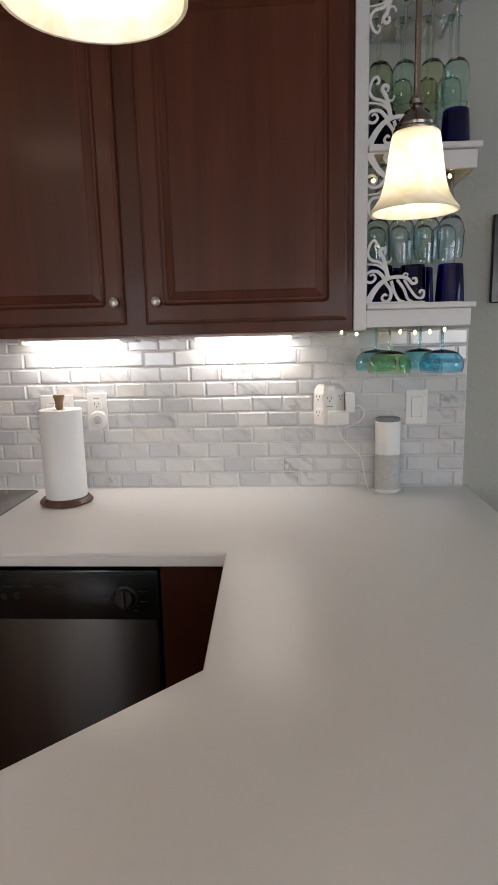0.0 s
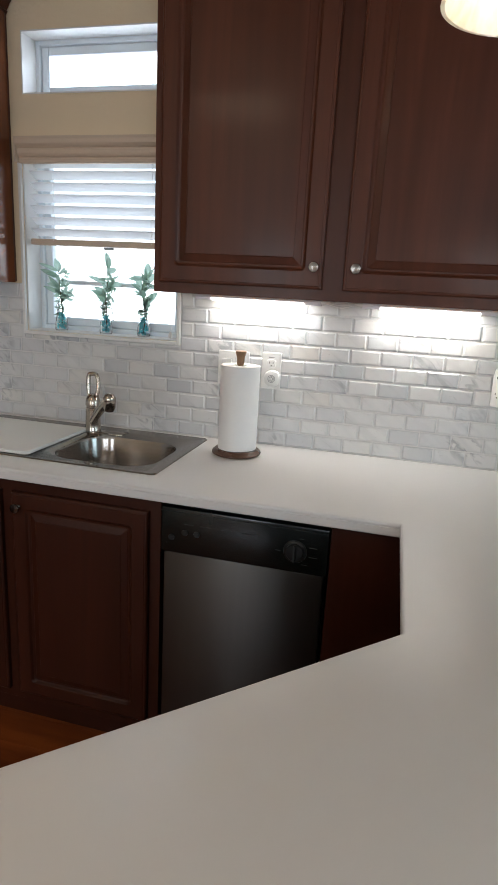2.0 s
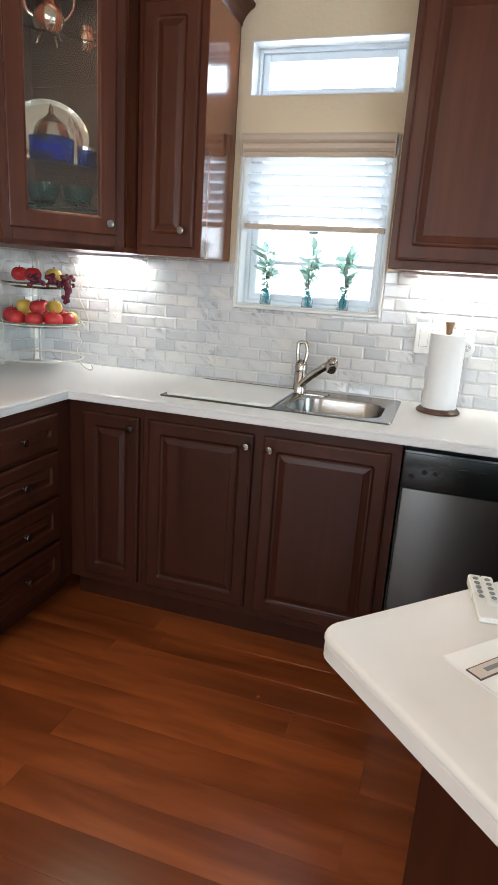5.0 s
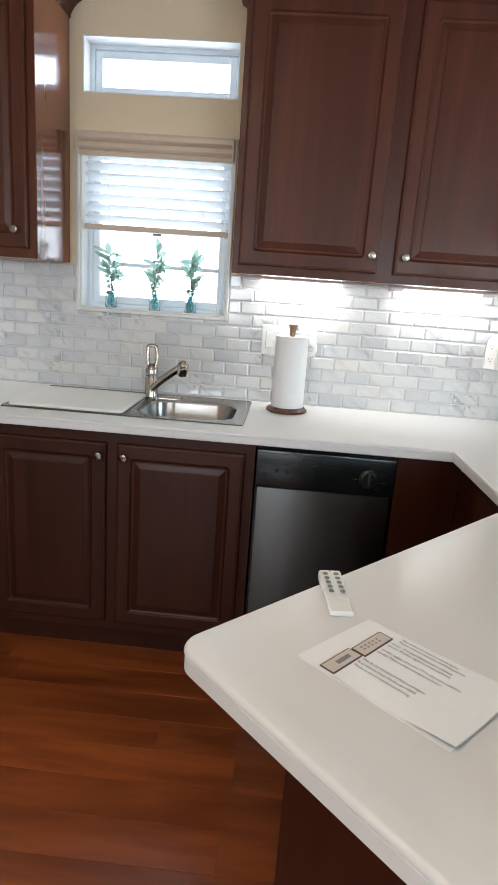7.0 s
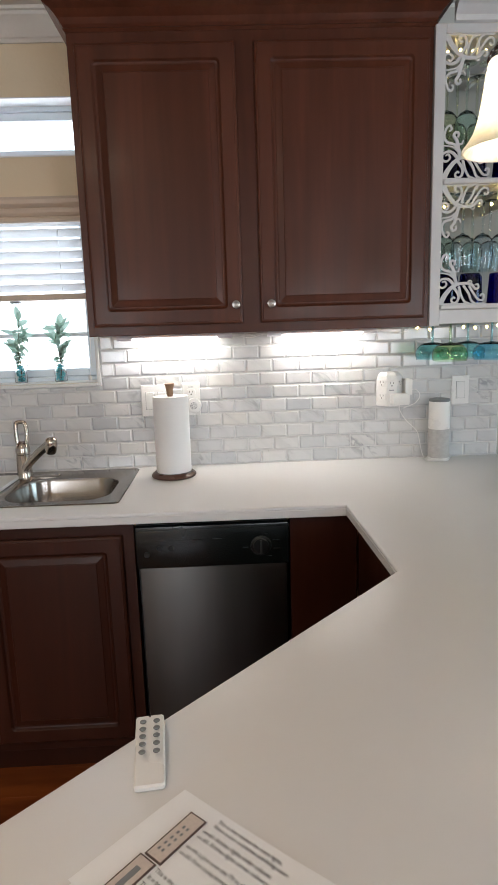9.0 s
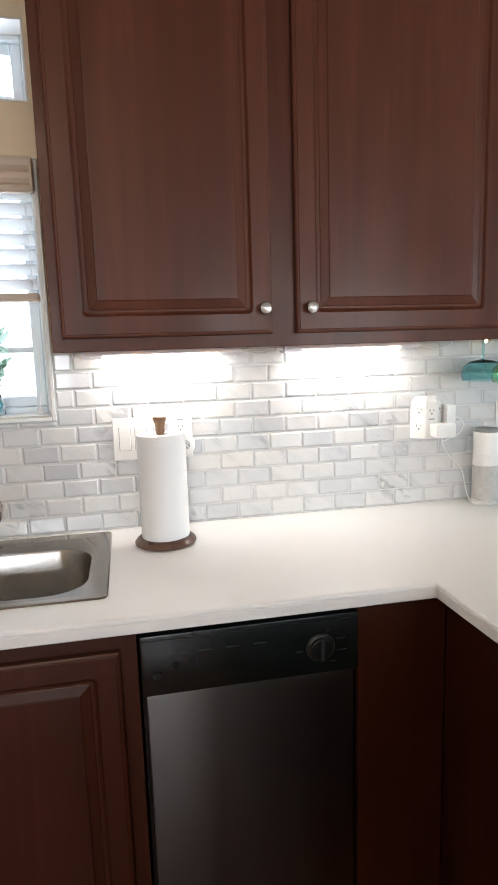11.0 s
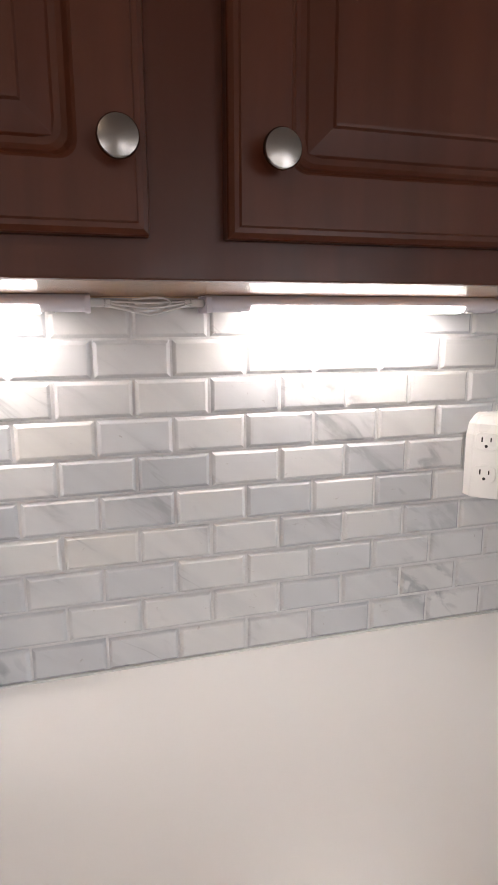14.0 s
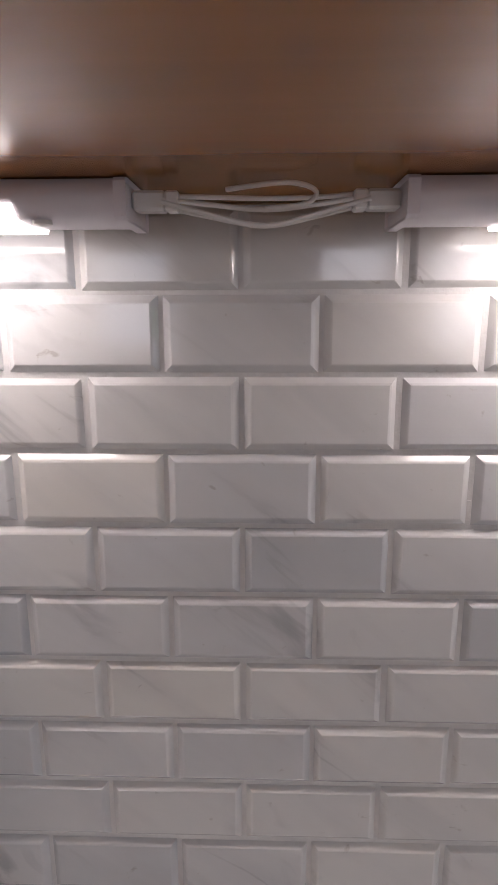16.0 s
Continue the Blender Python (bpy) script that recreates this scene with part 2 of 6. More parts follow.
GLOSSW = wood("glossy_cabinet_side", (0.125, 0.031, 0.010), (0.18, 0.048, 0.015), 0.15, (1, 1, 0.06), spec=0.5, coat=0.2, scale=8, relief=0.0)
GPALE = glassy("pale_blue_glass", (0.86, 0.94, 0.97), 0.03)
BEADS = glassy("blue_water_beads", (0.25, 0.75, 0.90), 0.05, 1.33)
RED = plain("red_fruit_skin", (0.50, 0.03, 0.03), 0.25, scale=60, vary=0.3)
PLUM = plain("plum_grape_skin", (0.16, 0.02, 0.04), 0.25, scale=60, vary=0.3)
YELLOW = plain("yellow_fruit_skin", (0.62, 0.40, 0.07), 0.3, scale=60, vary=0.2)
GRASS = plain("outdoor_ground", (0.46, 0.46, 0.42), 0.9, scale=4, vary=0.3)
SIDING = plain("pale_siding", (0.86, 0.86, 0.86), 0.6, scale=10, vary=0.05)
LENS = glow("led_diffuser", (1.0, 0.95, 0.86), 14)
FAIRY = glow("fairy_light_bulb", (1.0, 0.66, 0.16), 45)
BULB = glow("lamp_bulb", (1.0, 0.88, 0.70), 45)


def alabaster():
    m, nt, b = nodes_of("alabaster_glass")
    pos = nt.nodes.new("ShaderNodeNewGeometry").outputs["Position"]
    swirl = noisy(nt, pos, 14, 4, (1, 1, 1), 2.5)
    c = mixer(nt, remap(nt, swirl, 0.35, 0.65), (0.84, 0.80, 0.66), (0.95, 0.94, 0.89))
    nt.links.new(c, b.inputs["Base Color"])
    b.inputs["Roughness"].default_value = 0.3
    out = nt.nodes["Material Output"]
    tr = nt.nodes.new("ShaderNodeBsdfTranslucent")
    nt.links.new(c, tr.inputs[0])
    mx = nt.nodes.new("ShaderNodeMixShader")
    mx.inputs[0].default_value = 0.6
    nt.links.new(b.outputs[0], mx.inputs[1])
    nt.links.new(tr.outputs[0], mx.inputs[2])
    nt.links.new(mx.outputs[0], out.inputs[0])
    return m


ALABASTER = alabaster()


def translucent(name, color, rough, share, scale, vary):
    """A thin surface that lets part of the light through."""
    m = plain(name, color, rough, scale=scale, vary=vary)
    nt = m.node_tree
    b, out = nt.nodes["Principled BSDF"], nt.nodes["Material Output"]
    tr = nt.nodes.new("ShaderNodeBsdfTranslucent")
    tr.inputs[0].default_value = (*[min(1, c * 1.6) for c in color], 1)
    mx = nt.nodes.new("ShaderNodeMixShader")
    mx.inputs[0].default_value = share
    nt.links.new(b.outputs[0], mx.inputs[1])
    nt.links.new(tr.outputs[0], mx.inputs[2])
    nt.links.new(mx.outputs[0], out.inputs[0])
    return m


LEAF = translucent("leaf_green", (0.27, 0.35, 0.29), 0.4, 0.72, 60, 0.25)
BLIND = translucent("blind_slat_white", (0.88, 0.89, 0.89), 0.45, 0.6, 40, 0.02)

# ---------------------------------------------------------------- mesh helpers


def link(name, bm, mat, parent=None, label="", smooth=False, kind="", category="", group=""):
    me = bpy.data.meshes.new(name)
    bmesh.ops.recalc_face_normals(bm, faces=bm.faces)
    bm.to_mesh(me)
    bm.free()
    mats = mat if isinstance(mat, (list, tuple)) else [mat]
    for x in mats:
        me.materials.append(x)
    if smooth:
        me.shade_smooth()
        me.set_sharp_from_angle(angle=radians(38))
    ob = new(name, me)
    if parent:
        ob.parent = parent
    return tagged(ob, label, category, group, kind)


part = link


def thing(name, at, label, category, group="", rz=0.0):
    e = new(name)
    e.empty_display_size = 0.05
    e.matrix_world = pose(*at, 0, 0, rz)
    return tagged(e, label, category, group)


def box(bm, x0, x1, y0, y1, z0, z1, bevel=0.0, seg=2):
    m = Matrix.LocRotScale(((x0 + x1) / 2, (y0 + y1) / 2, (z0 + z1) / 2), None, (x1 - x0, y1 - y0, z1 - z0))
    g = bmesh.ops.create_cube(bm, size=1, matrix=m)
    if bevel:
        edges = {e for v in g["verts"] for e in v.link_edges}
        bmesh.ops.bevel(bm, geom=list(edges), offset=bevel, segments=seg, profile=0.6, affect="EDGES")
    return bm


def boxed(*a, **k):
    return box(bmesh.new(), *a, **k)


def lathe(profile, n=32, bm=None, at=(0, 0, 0), closed=False):
    """Turns (radius, z) pairs round the z axis."""
    bm = bm or bmesh.new()
    rings = []
    for r, z in profile:
        if r < 1e-6:
            rings.append([bm.verts.new((at[0], at[1], at[2] + z))])
        else:
            rings.append([bm.verts.new((at[0] + r * math.cos(2 * math.pi * i / n), at[1] + r * math.sin(2 * math.pi * i / n), at[2] + z)) for i in range(n)])
    pairs = list(zip(rings, rings[1:])) + ([(rings[-1], rings[0])] if closed else [])
    for a, b in pairs:
        for i in range(n):
            j = (i + 1) % n
            if len(a) == 1 and len(b) == 1:
                continue
            if len(a) == 1:
                bm.faces.new((a[0], b[i], b[j]))
            elif len(b) == 1:
                bm.faces.new((a[i], a[j], b[0]))
            else:
                bm.faces.new((a[i], a[j], b[j], b[i]))
    return bm


def tube(points, r, n=8, bm=None, taper=None):
    """A round bar along the points."""
    bm = bm or bmesh.new()
    pts = [Vector(p) for p in points]
    rings = []
    up = Vector((0.13, 0.31, 0.94)).normalized()
    for i, p in enumerate(pts):
        d = (pts[min(i + 1, len(pts) - 1)] - pts[max(i - 1, 0)]).normalized()
        s = d.cross(up)
        if s.length < 0.05:
            s = d.cross(Vector((1, 0, 0)))
        s.normalize()
        w = d.cross(s).normalized()
        rr = r if taper is None else r * (1 + (taper - 1) * i / (len(pts) - 1))
        rings.append([bm.verts.new(p + rr * (math.cos(2 * math.pi * k / n) * s + math.sin(2 * math.pi * k / n) * w)) for k in range(n)])
    for a, b in zip(rings, rings[1:]):
        for k in range(n):
            bm.faces.new((a[k], a[(k + 1) % n], b[(k + 1) % n], b[k]))
    bm.faces.new(rings[0])
    bm.faces.new(rings[-1])
    return bm


def smooth_path(points, per=8):
    """A Catmull-Rom curve through the points."""
    p = [Vector(q) for q in points]
    p = [p[0]] + p + [p[-1]]
    out = []
    for i in range(1, len(p) - 2):
        for k in range(per):
            t = k / per
            out.append(0.5 * (2 * p[i] + (p[i + 1] - p[i - 1]) * t + (2 * p[i - 1] - 5 * p[i] + 4 * p[i + 1] - p[i + 2]) * t * t + (3 * p[i] - p[i - 1] - 3 * p[i + 1] + p[i + 2]) * t ** 3))
    out.append(p[-2])
    return out


def extrude_poly(pts, z0, z1, bm=None):
    bm = bm or bmesh.new()
    a = [bm.verts.new((x, y, z0)) for x, y in pts]
    b = [bm.verts.new((x, y, z1)) for x, y in pts]
    bm.faces.new(a[::-1])
    bm.faces.new(b)
    for i in range(len(pts)):
        j = (i + 1) % len(pts)
        bm.faces.new((a[i], a[j], b[j], b[i]))
    return bm


def inset_loop(pts, d):
    """The loop of points (anticlockwise) moved inwards by d."""
    out = []
    n = len(pts)
    for i in range(n):
        p0, p1, p2 = (Vector(pts[k % n]) for k in (i - 1, i, i + 1))
        a, b = (p1 - p0).normalized(), (p2 - p1).normalized()
        na, nb = Vector((-a.y, a.x)), Vector((-b.y, b.x))
        m = (na + nb)
        m = m / max(0.3, (1 + na.dot(nb)))
        out.append(tuple(p1 + m * d))
    return out


def sweep(profile, path, bm=None, closed=False):
    """Sweeps (out, z) pairs along a path in the plane; out is to the right of the way walked."""
    bm = bm or bmesh.new()
    n = len(path)
    rings = []
    for i in range(n):
        p1 = Vector(path[i])
        a = (p1 - Vector(path[i - 1])).normalized() if (i or closed) else (Vector(path[i + 1]) - p1).normalized()
        b = (Vector(path[(i + 1) % n]) - p1).normalized() if (i < n - 1 or closed) else a
        na, nb = Vector((a.y, -a.x)), Vector((b.y, -b.x))
        m = (na + nb) / max(0.3, 1 + na.dot(nb))
        rings.append([bm.verts.new((*(p1 + m * o), z)) for o, z in profile])
    k = len(profile)
    for a, b in list(zip(rings, rings[1:])) + ([(rings[-1], rings[0])] if closed else []):
        for i in range(k):
            bm.faces.new((a[i], a[(i + 1) % k], b[(i + 1) % k], b[i]))
    if not closed:
        bm.faces.new(rings[0])
        bm.faces.new(rings[-1][::-1])
    return bm


def rounded_rect(x0, x1, y0, y1, r, n=6):
    out = []
    for cx, cy, a0 in ((x1 - r, y1 - r, 0), (x0 + r, y1 - r, 90), (x0 + r, y0 + r, 180), (x1 - r, y0 + r, 270)):
        for i in range(n + 1):
            a = radians(a0 + 90 * i / n)
            out.append((cx + r * math.cos(a), cy + r * math.sin(a)))
    return out


def loops(bm, rings, cap0=True, cap1=True):
    vs = [[bm.verts.new(p) for p in ring] for ring in rings]
    n = len(vs[0])
    for a, b in zip(vs, vs[1:]):
        for i in range(n):
            bm.faces.new((a[i], a[(i + 1) % n], b[(i + 1) % n], b[i]))
    if cap0:
        bm.faces.new(vs[0][::-1])
    if cap1:
        bm.faces.new(vs[-1])
    return bm


# ---------------------------------------------------------------- the room
WALL = 2.038
TILEFACE = 2.030
CEILING = 2.57
WX0, WX1 = -1.592, -0.962
XW, XE, YS = -2.648, 4.2, -5.0


def holed_wall(name, mat, a0, a1, z0, z1, holes, at, axis, thick, label):
    """A wall over a0..a1 with rectangular holes (a0, a1, z0, z1); axis y: it stands at y=at, axis x: at x=at."""
    bm = bmesh.new()
    xs = sorted({a0, a1, *[h[0] for h in holes], *[h[1] for h in holes]})
    zs = sorted({z0, z1, *[h[2] for h in holes], *[h[3] for h in holes]})
    full = {}
    for i in range(len(xs) - 1):
        for j in range(len(zs) - 1):
            cx, cz = (xs[i] + xs[i + 1]) / 2, (zs[j] + zs[j + 1]) / 2
            full[i, j] = not any(h[0] < cx < h[1] and h[2] < cz < h[3] for h in holes)
    cache = {}

    def v(a, z, d):
        k = (a, z, d)
        if k not in cache:
            cache[k] = bm.verts.new((a, at + d, z) if axis == "y" else (at + d, a, z))
        return cache[k]

    for (i, j), f in full.items():
        if not f:
            continue
        A, B, C, D = xs[i], xs[i + 1], zs[j], zs[j + 1]
        for d in (0, thick):
            bm.faces.new((v(A, C, d), v(B, C, d), v(B, D, d), v(A, D, d)))
        for (di, dj), (p, q) in {(-1, 0): ((A, C), (A, D)), (1, 0): ((B, C), (B, D)), (0, -1): ((A, C), (B, C)), (0, 1): ((A, D), (B, D))}.items():
            if not full.get((i + di, j + dj), False):
                bm.faces.new((v(*p, 0), v(*q, 0), v(*q, thick), v(*p, thick)))
    return link(name, bm, mat, kind="structure", label=label)


CLE = (-1.583, -0.958, 2.099, 2.303)
LOW = (WX0, WX1, 1.262, 1.955)
holed_wall("wall_north", CREAM, XW, 0.233, 0, CEILING, [CLE, LOW], WALL, "y", 0.14, "cream textured kitchen wall with two window openings")
holed_wall("wall_north_east", SAGE, 0.233, XE, 0, CEILING, [], WALL, "y", 0.14, "grey-green textured wall beside the kitchen")
west = holed_wall("wall_west", CREAM, YS, WALL, 0, CEILING, [], XW, "x", -0.14, "cream textured wall behind the corner cabinet")
SWIN = [(-2.45, -1.55, 0.85, 2.15), (0.30, 1.10, 1.50, 2.15), (1.60, 3.20, 0.85, 2.15)]
holed_wall("wall_south", CREAM, XW, XE, 0, CEILING, SWIN, YS, "y", -0.14, "cream wall with two windows")
holed_wall("wall_east", SAGE, YS, WALL, 0, CEILING, [(-0.75, 1.15, 0.85, 2.15)], XE, "x", 0.14, "grey-green wall with a window")
link("ceiling", boxed(XW - 0.14, XE + 0.14, YS - 0.14, WALL + 0.14, CEILING, CEILING + 0.1), CEIL, kind="structure", label="off-white textured ceiling")
floor = link("floor", boxed(XW - 0.14, XE + 0.14, YS - 0.14, WALL + 0.14, -0.1, -0.004), SEAM, kind="structure", label="reddish wood laminate floor of long planks")

# crown moulding along the north wall, broken by nothing
prof = [(0.0, 2.477), (0.008, 2.477), (0.010, 2.489), (0.016, 2.492), (0.022, 2.505), (0.040, 2.533), (0.058, 2.545), (0.060, 2.556), (0.070, 2.558), (0.070, 2.569), (0.0, 2.569)]
link("crown_moulding", sweep(prof, [(-1.908, WALL), (XE, WALL)]), CEIL, kind="structure", label="cream crown moulding at the ceiling", smooth=True)
link("crown_moulding_west", sweep(prof, [(XW, YS), (XW, 1.275)]), CEIL, kind="structure", label="cream crown moulding at the ceiling", smooth=True)

# outdoors
link("ground", boxed(-60, 60, -60, 60, -0.5, -0.4), GRASS, kind="structure", label="pale ground outside the house")
house = thing("neighbour_house", (-1.0, 9.0, -0.4), "pale neighbouring house seen through the window", "house")
b = bmesh.new()
for i in range(16):
    z = i * 0.19
    box(b, -5, 5, -0.02 - 0.0, 0.3, z, z + 0.185)
part("wall", b, SIDING, house)
part("roof", extrude_poly([(-5.4, -0.4), (5.4, -0.4), (5.4, 0.4), (-5.4, 0.4)], 3.04, 3.14), GREYPL, house, "grey roof edge")


def window_frame(name, x0, x1, z0, z1, y, bars_h=(), bars_v=(), rail=0.038, sill=None):
    w = new(name)
    tagged(w, "white vinyl window with bright daylight behind", kind="structure")
    w.location = ((x0 + x1) / 2, y, z0)
    cx, hz = (x0 + x1) / 2, z0
    X0, X1, Z0, Z1 = x0 - cx, x1 - cx, 0.0, z1 - z0
    bm = bmesh.new()
    r = rail
    for q in ((X0, X0 + r, 0, 0.05, Z0, Z1), (X1 - r, X1, 0, 0.05, Z0, Z1), (X0 + r, X1 - r, 0, 0.05, Z0, Z0 + r), (X0 + r, X1 - r, 0, 0.05, Z1 - r, Z1)):
        box(bm, *q, bevel=0.003, seg=1)
    part("frame", bm, VINYL, w)
    bm = bmesh.new()
    s = r + 0.001
    t = 0.03
    for q in ((X0 + s, X0 + s + t, 0.012, 0.042, Z0 + s, Z1 - s), (X1 - s - t, X1 - s, 0.012, 0.042, Z0 + s, Z1 - s),
              (X0 + s + t, X1 - s - t, 0.012, 0.042, Z0 + s, Z0 + s + t), (X0 + s + t, X1 - s - t, 0.012, 0.042, Z1 - s - t, Z1 - s)):
        box(bm, *q, bevel=0.003, seg=1)
    for z in bars_h:
        box(bm, X0 + s + t, X1 - s - t, 0.018, 0.034, z - z0 - 0.008, z - z0 + 0.008)
    for x in bars_v:
        box(bm, x - cx - 0.008, x - cx + 0.008, 0.0185, 0.0335, Z0 + s + t, Z1 - s - t)
    part("sash", bm, VINYL, w)
    pane = part("pane", boxed(X0 + s + t - 0.004, X1 - s - t + 0.004, 0.024, 0.028, Z0 + s + t - 0.004, Z1 - s - t + 0.004), PANE, w)
    pane.visible_shadow = False
    return w


window_frame("window_1", LOW[0], LOW[1], LOW[2], LOW[3], WALL + 0.085, bars_h=(1.452,), rail=0.022)
window_frame("window_2", CLE[0], CLE[1], CLE[2], CLE[3], WALL + 0.085, rail=0.02)
for k, (a, b_, c, d) in enumerate(SWIN):
    w = window_frame("window_%d" % (3 + k), a, b_, c, d, YS - 0.10, bars_h=((c + d) / 2,), bars_v=((a + b_) / 2,), rail=0.05)
w = window_frame("window_6", -0.95, 0.95, 0.85, 2.15, 0, bars_h=(1.5,), bars_v=(0.0,), rail=0.05)
w.matrix_world = pose(XE + 0.10, 0.2, 0.85, 0, 0, -90)

# white edging round the lower window
b = bmesh.new()
e = 0.012
box(b, WX0 - e, WX0, 2.022, 2.037, 1.250, 1.955, bevel=0.002, seg=1)
box(b, WX1, WX1 + e, 2.022, 2.037, 1.250, 1.955, bevel=0.002, seg=1)
box(b, WX0 + 0.0005, WX1 - 0.0005, 2.020, 2.037, 1.250, 1.2615, bevel=0.002, seg=1)
link("window_trim", b, TRIMW, kind="structure", label="white edge trim round the kitchen window")
link("window_sill", boxed(WX0 + 0.001, WX1 - 0.001, 2.0375, 2.122, 1.2622, 1.268, bevel=0.002, seg=1), TRIMW, kind="structure", label="white window sill")
link("window_reveal_head", boxed(CLE[0] + 0.0005, CLE[1] - 0.0005, 2.0375, 2.122, CLE[3] - 0.005, CLE[3] - 0.0005), TRIMW, kind="structure", label="white window reveal")
link("window_reveal_sill", boxed(CLE[0] + 0.0005, CLE[1] - 0.0005, 2.0375, 2.122, CLE[2] + 0.0005, CLE[2] + 0.005), TRIMW, kind="structure", label="white window reveal")
for _x in (CLE[0] + 0.0005, CLE[1] - 0.0050):
    link("window_reveal_side", boxed(_x, _x + 0.0045, 2.0375, 2.122, CLE[2] + 0.0055, CLE[3] - 0.0055), TRIMW, kind="structure", label="white window reveal")
link("window_reveal_left", boxed(WX0 + 0.0005, WX0 + 0.006, 2.0375, 2.122, 1.2685, 1.954), TRIMW, kind="structure", label="white window reveal")
link("window_reveal_right", boxed(WX1 - 0.006, WX1 - 0.0005, 2.0375, 2.122, 1.2685, 1.954), TRIMW, kind="structure", label="white window reveal")

# ---------------------------------------------------------------- cabinets


def door_bm(w, h, glass=False):
    """A raised-panel door, w by h, its back in the plane y=0 and its face towards -y; the origin at its lower left corner."""
    t = 0.019
    if glass:
        rings = [(0, 0), (0, t - 0.005), (0.002, t - 0.002), (0.006, t), (0.056, t), (0.060, t - 0.002), (0.064, t - 0.006), (0.066, t - 0.010), (0.066, 0)]
    else:
        rings = [(0, 0), (0, t - 0.007), (0.001, t - 0.0045), (0.0045, t - 0.002), (0.008, t - 0.0016), (0.0095, t), (0.0480, t), (0.0505, t - 0.002), (0.054, t - 0.0065), (0.058, t - 0.008), (0.0625, t - 0.0082),
                 (0.0645, t - 0.0068), (0.083, t - 0.0025), (0.0848, t - 0.0006), (0.0870, t - 0.0004)]
    bm = bmesh.new()
    rr = [[(x, -d, z) for x, z in rounded_rect(i, w - i, i, h - i, 0.013 if not glass and 0.047 < i < 0.063 else 0.0004, 4)] for i, d in rings]
    if glass:
        rr.append(rr[0])
        loops(bm, rr, False, False)
        bmesh.ops.remove_doubles(bm, verts=bm.verts, dist=1e-5)
    else:
        loops(bm, rr, True, True)
    return bm


def knob_bm():
    bm = lathe([(0.0, 0.0), (0.008, 0.0), (0.0085, 0.002), (0.0055, 0.005), (0.005, 0.012), (0.008, 0.015), (0.0145, 0.0175), (0.0162, 0.0195), (0.0162, 0.0225), (0.0150, 0.0242), (0.0125, 0.0246), (0.005, 0.0254), (0, 0.0255)], 24)
    bm.transform(Matrix.Rotation(radians(90), 4, "X") @ Matrix.Scale(0.9, 4))
    return bm


KNOB_MESH = None


def knob(parent, x, y, z):
    global KNOB_MESH
    if KNOB_MESH is None:
        k = part("knob", knob_bm(), NICKEL, parent, "round brushed nickel knob", smooth=True)
        KNOB_MESH = k.data
    else:
        k = new("knob", KNOB_MESH)
        k.parent = parent
        k["label"] = "round brushed nickel knob"
    k.location = (x, y, z)
    return k


def door(parent, x0, x1, z0, z1, y, knob_at=None, name="door", mat=None):
    d = part(name, door_bm(x1 - x0, z1 - z0), mat or CAB, parent)
    d.location = (x0, y, z0)
    if knob_at:
        knob(d, knob_at[0] - x0, -0.019, knob_at[1] - z0)
    return d


CROWN = [(0.0, 0.0), (0.002, 0.0), (0.008, 0.008), (0.004, 0.012), (0.010, 0.020), (0.018, 0.034), (0.034, 0.052), (0.050, 0.062), (0.054, 0.066), (0.056, 0.078), (0.0, 0.078)]

FRONT = 1.698


def upper(name, x0, x1, z0, z1, doors, label, sides=True):
    c = thing(name, ((x0 + x1) / 2, WALL - 0.001, z0), label, "cabinet")
    cx = (x0 + x1) / 2
    bm = bmesh.new()
    box(bm, x0 - cx, x1 - cx, FRONT - WALL + 0.0195, -0.001, 0.004, z1 - z0 + 0.04)
    part("body", bm, CAB, c)
    bm = boxed(x0 - cx, x1 - cx, FRONT - WALL, FRONT - WALL + 0.0195, 0, z1 - z0, bevel=0.0012, seg=1)
    part("face_frame", bm, CAB, c)
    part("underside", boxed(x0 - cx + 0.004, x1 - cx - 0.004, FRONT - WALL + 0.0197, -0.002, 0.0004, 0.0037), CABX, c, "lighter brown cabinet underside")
    for a, b, za, zb, k in doors:
        door(c, a - cx, b - cx, za - z0, zb - z0, FRONT - WALL - 0.001, (k[0] - cx, k[1] - z0) if k else None)
    f = FRONT - WALL
    path = [(x0 - cx, -0.002), (x0 - cx, f), (x1 - cx, f), (x1 - cx, -0.002)]
    part("crown", sweep([(o, z1 - z0 - 0.003 + z) for o, z in CROWN], path), CAB, c, "moulded dark wood crown", smooth=False)
    return c


upper("upper_cabinet", -0.909, 0.232, 1.441, 2.362, [(-0.886, -0.393, 1.471, 2.324, (-0.415, 1.531)), (-0.334, 0.216, 1.471, 2.324, (-0.299, 1.531))],
      "dark mahogany upper cabinet with two raised-panel doors and round knobs")
upper("upper_cabinet", -1.911, -1.635, 1.441, 2.356, [(-1.888, -1.661, 1.475, 2.322, (-1.705, 1.538))],
      "narrow dark mahogany upper cabinet with one raised-panel door beside the window")

side = bpy.data.objects["upper_cabinet.001"]
part("side_panel", boxed(0.1384, 0.1410, FRONT - WALL + 0.001, -0.016, 0.001, 0.914), GLOSSW, side, "glossy orange-brown side panel")
# corner cabinet with a glazed door across the corner
cc = thing("corner_cabinet", (-2.30, 1.70, 1.441), "tall dark mahogany corner cabinet with a glass door", "cabinet")
ox, oy, oz = 2.30, -1.70, -1.441
foot = [(-2.645, 2.034), (-2.645, 1.2895), (-2.2245, 1.2895), (-1.914, 1.600), (-1.914, 2.034)]


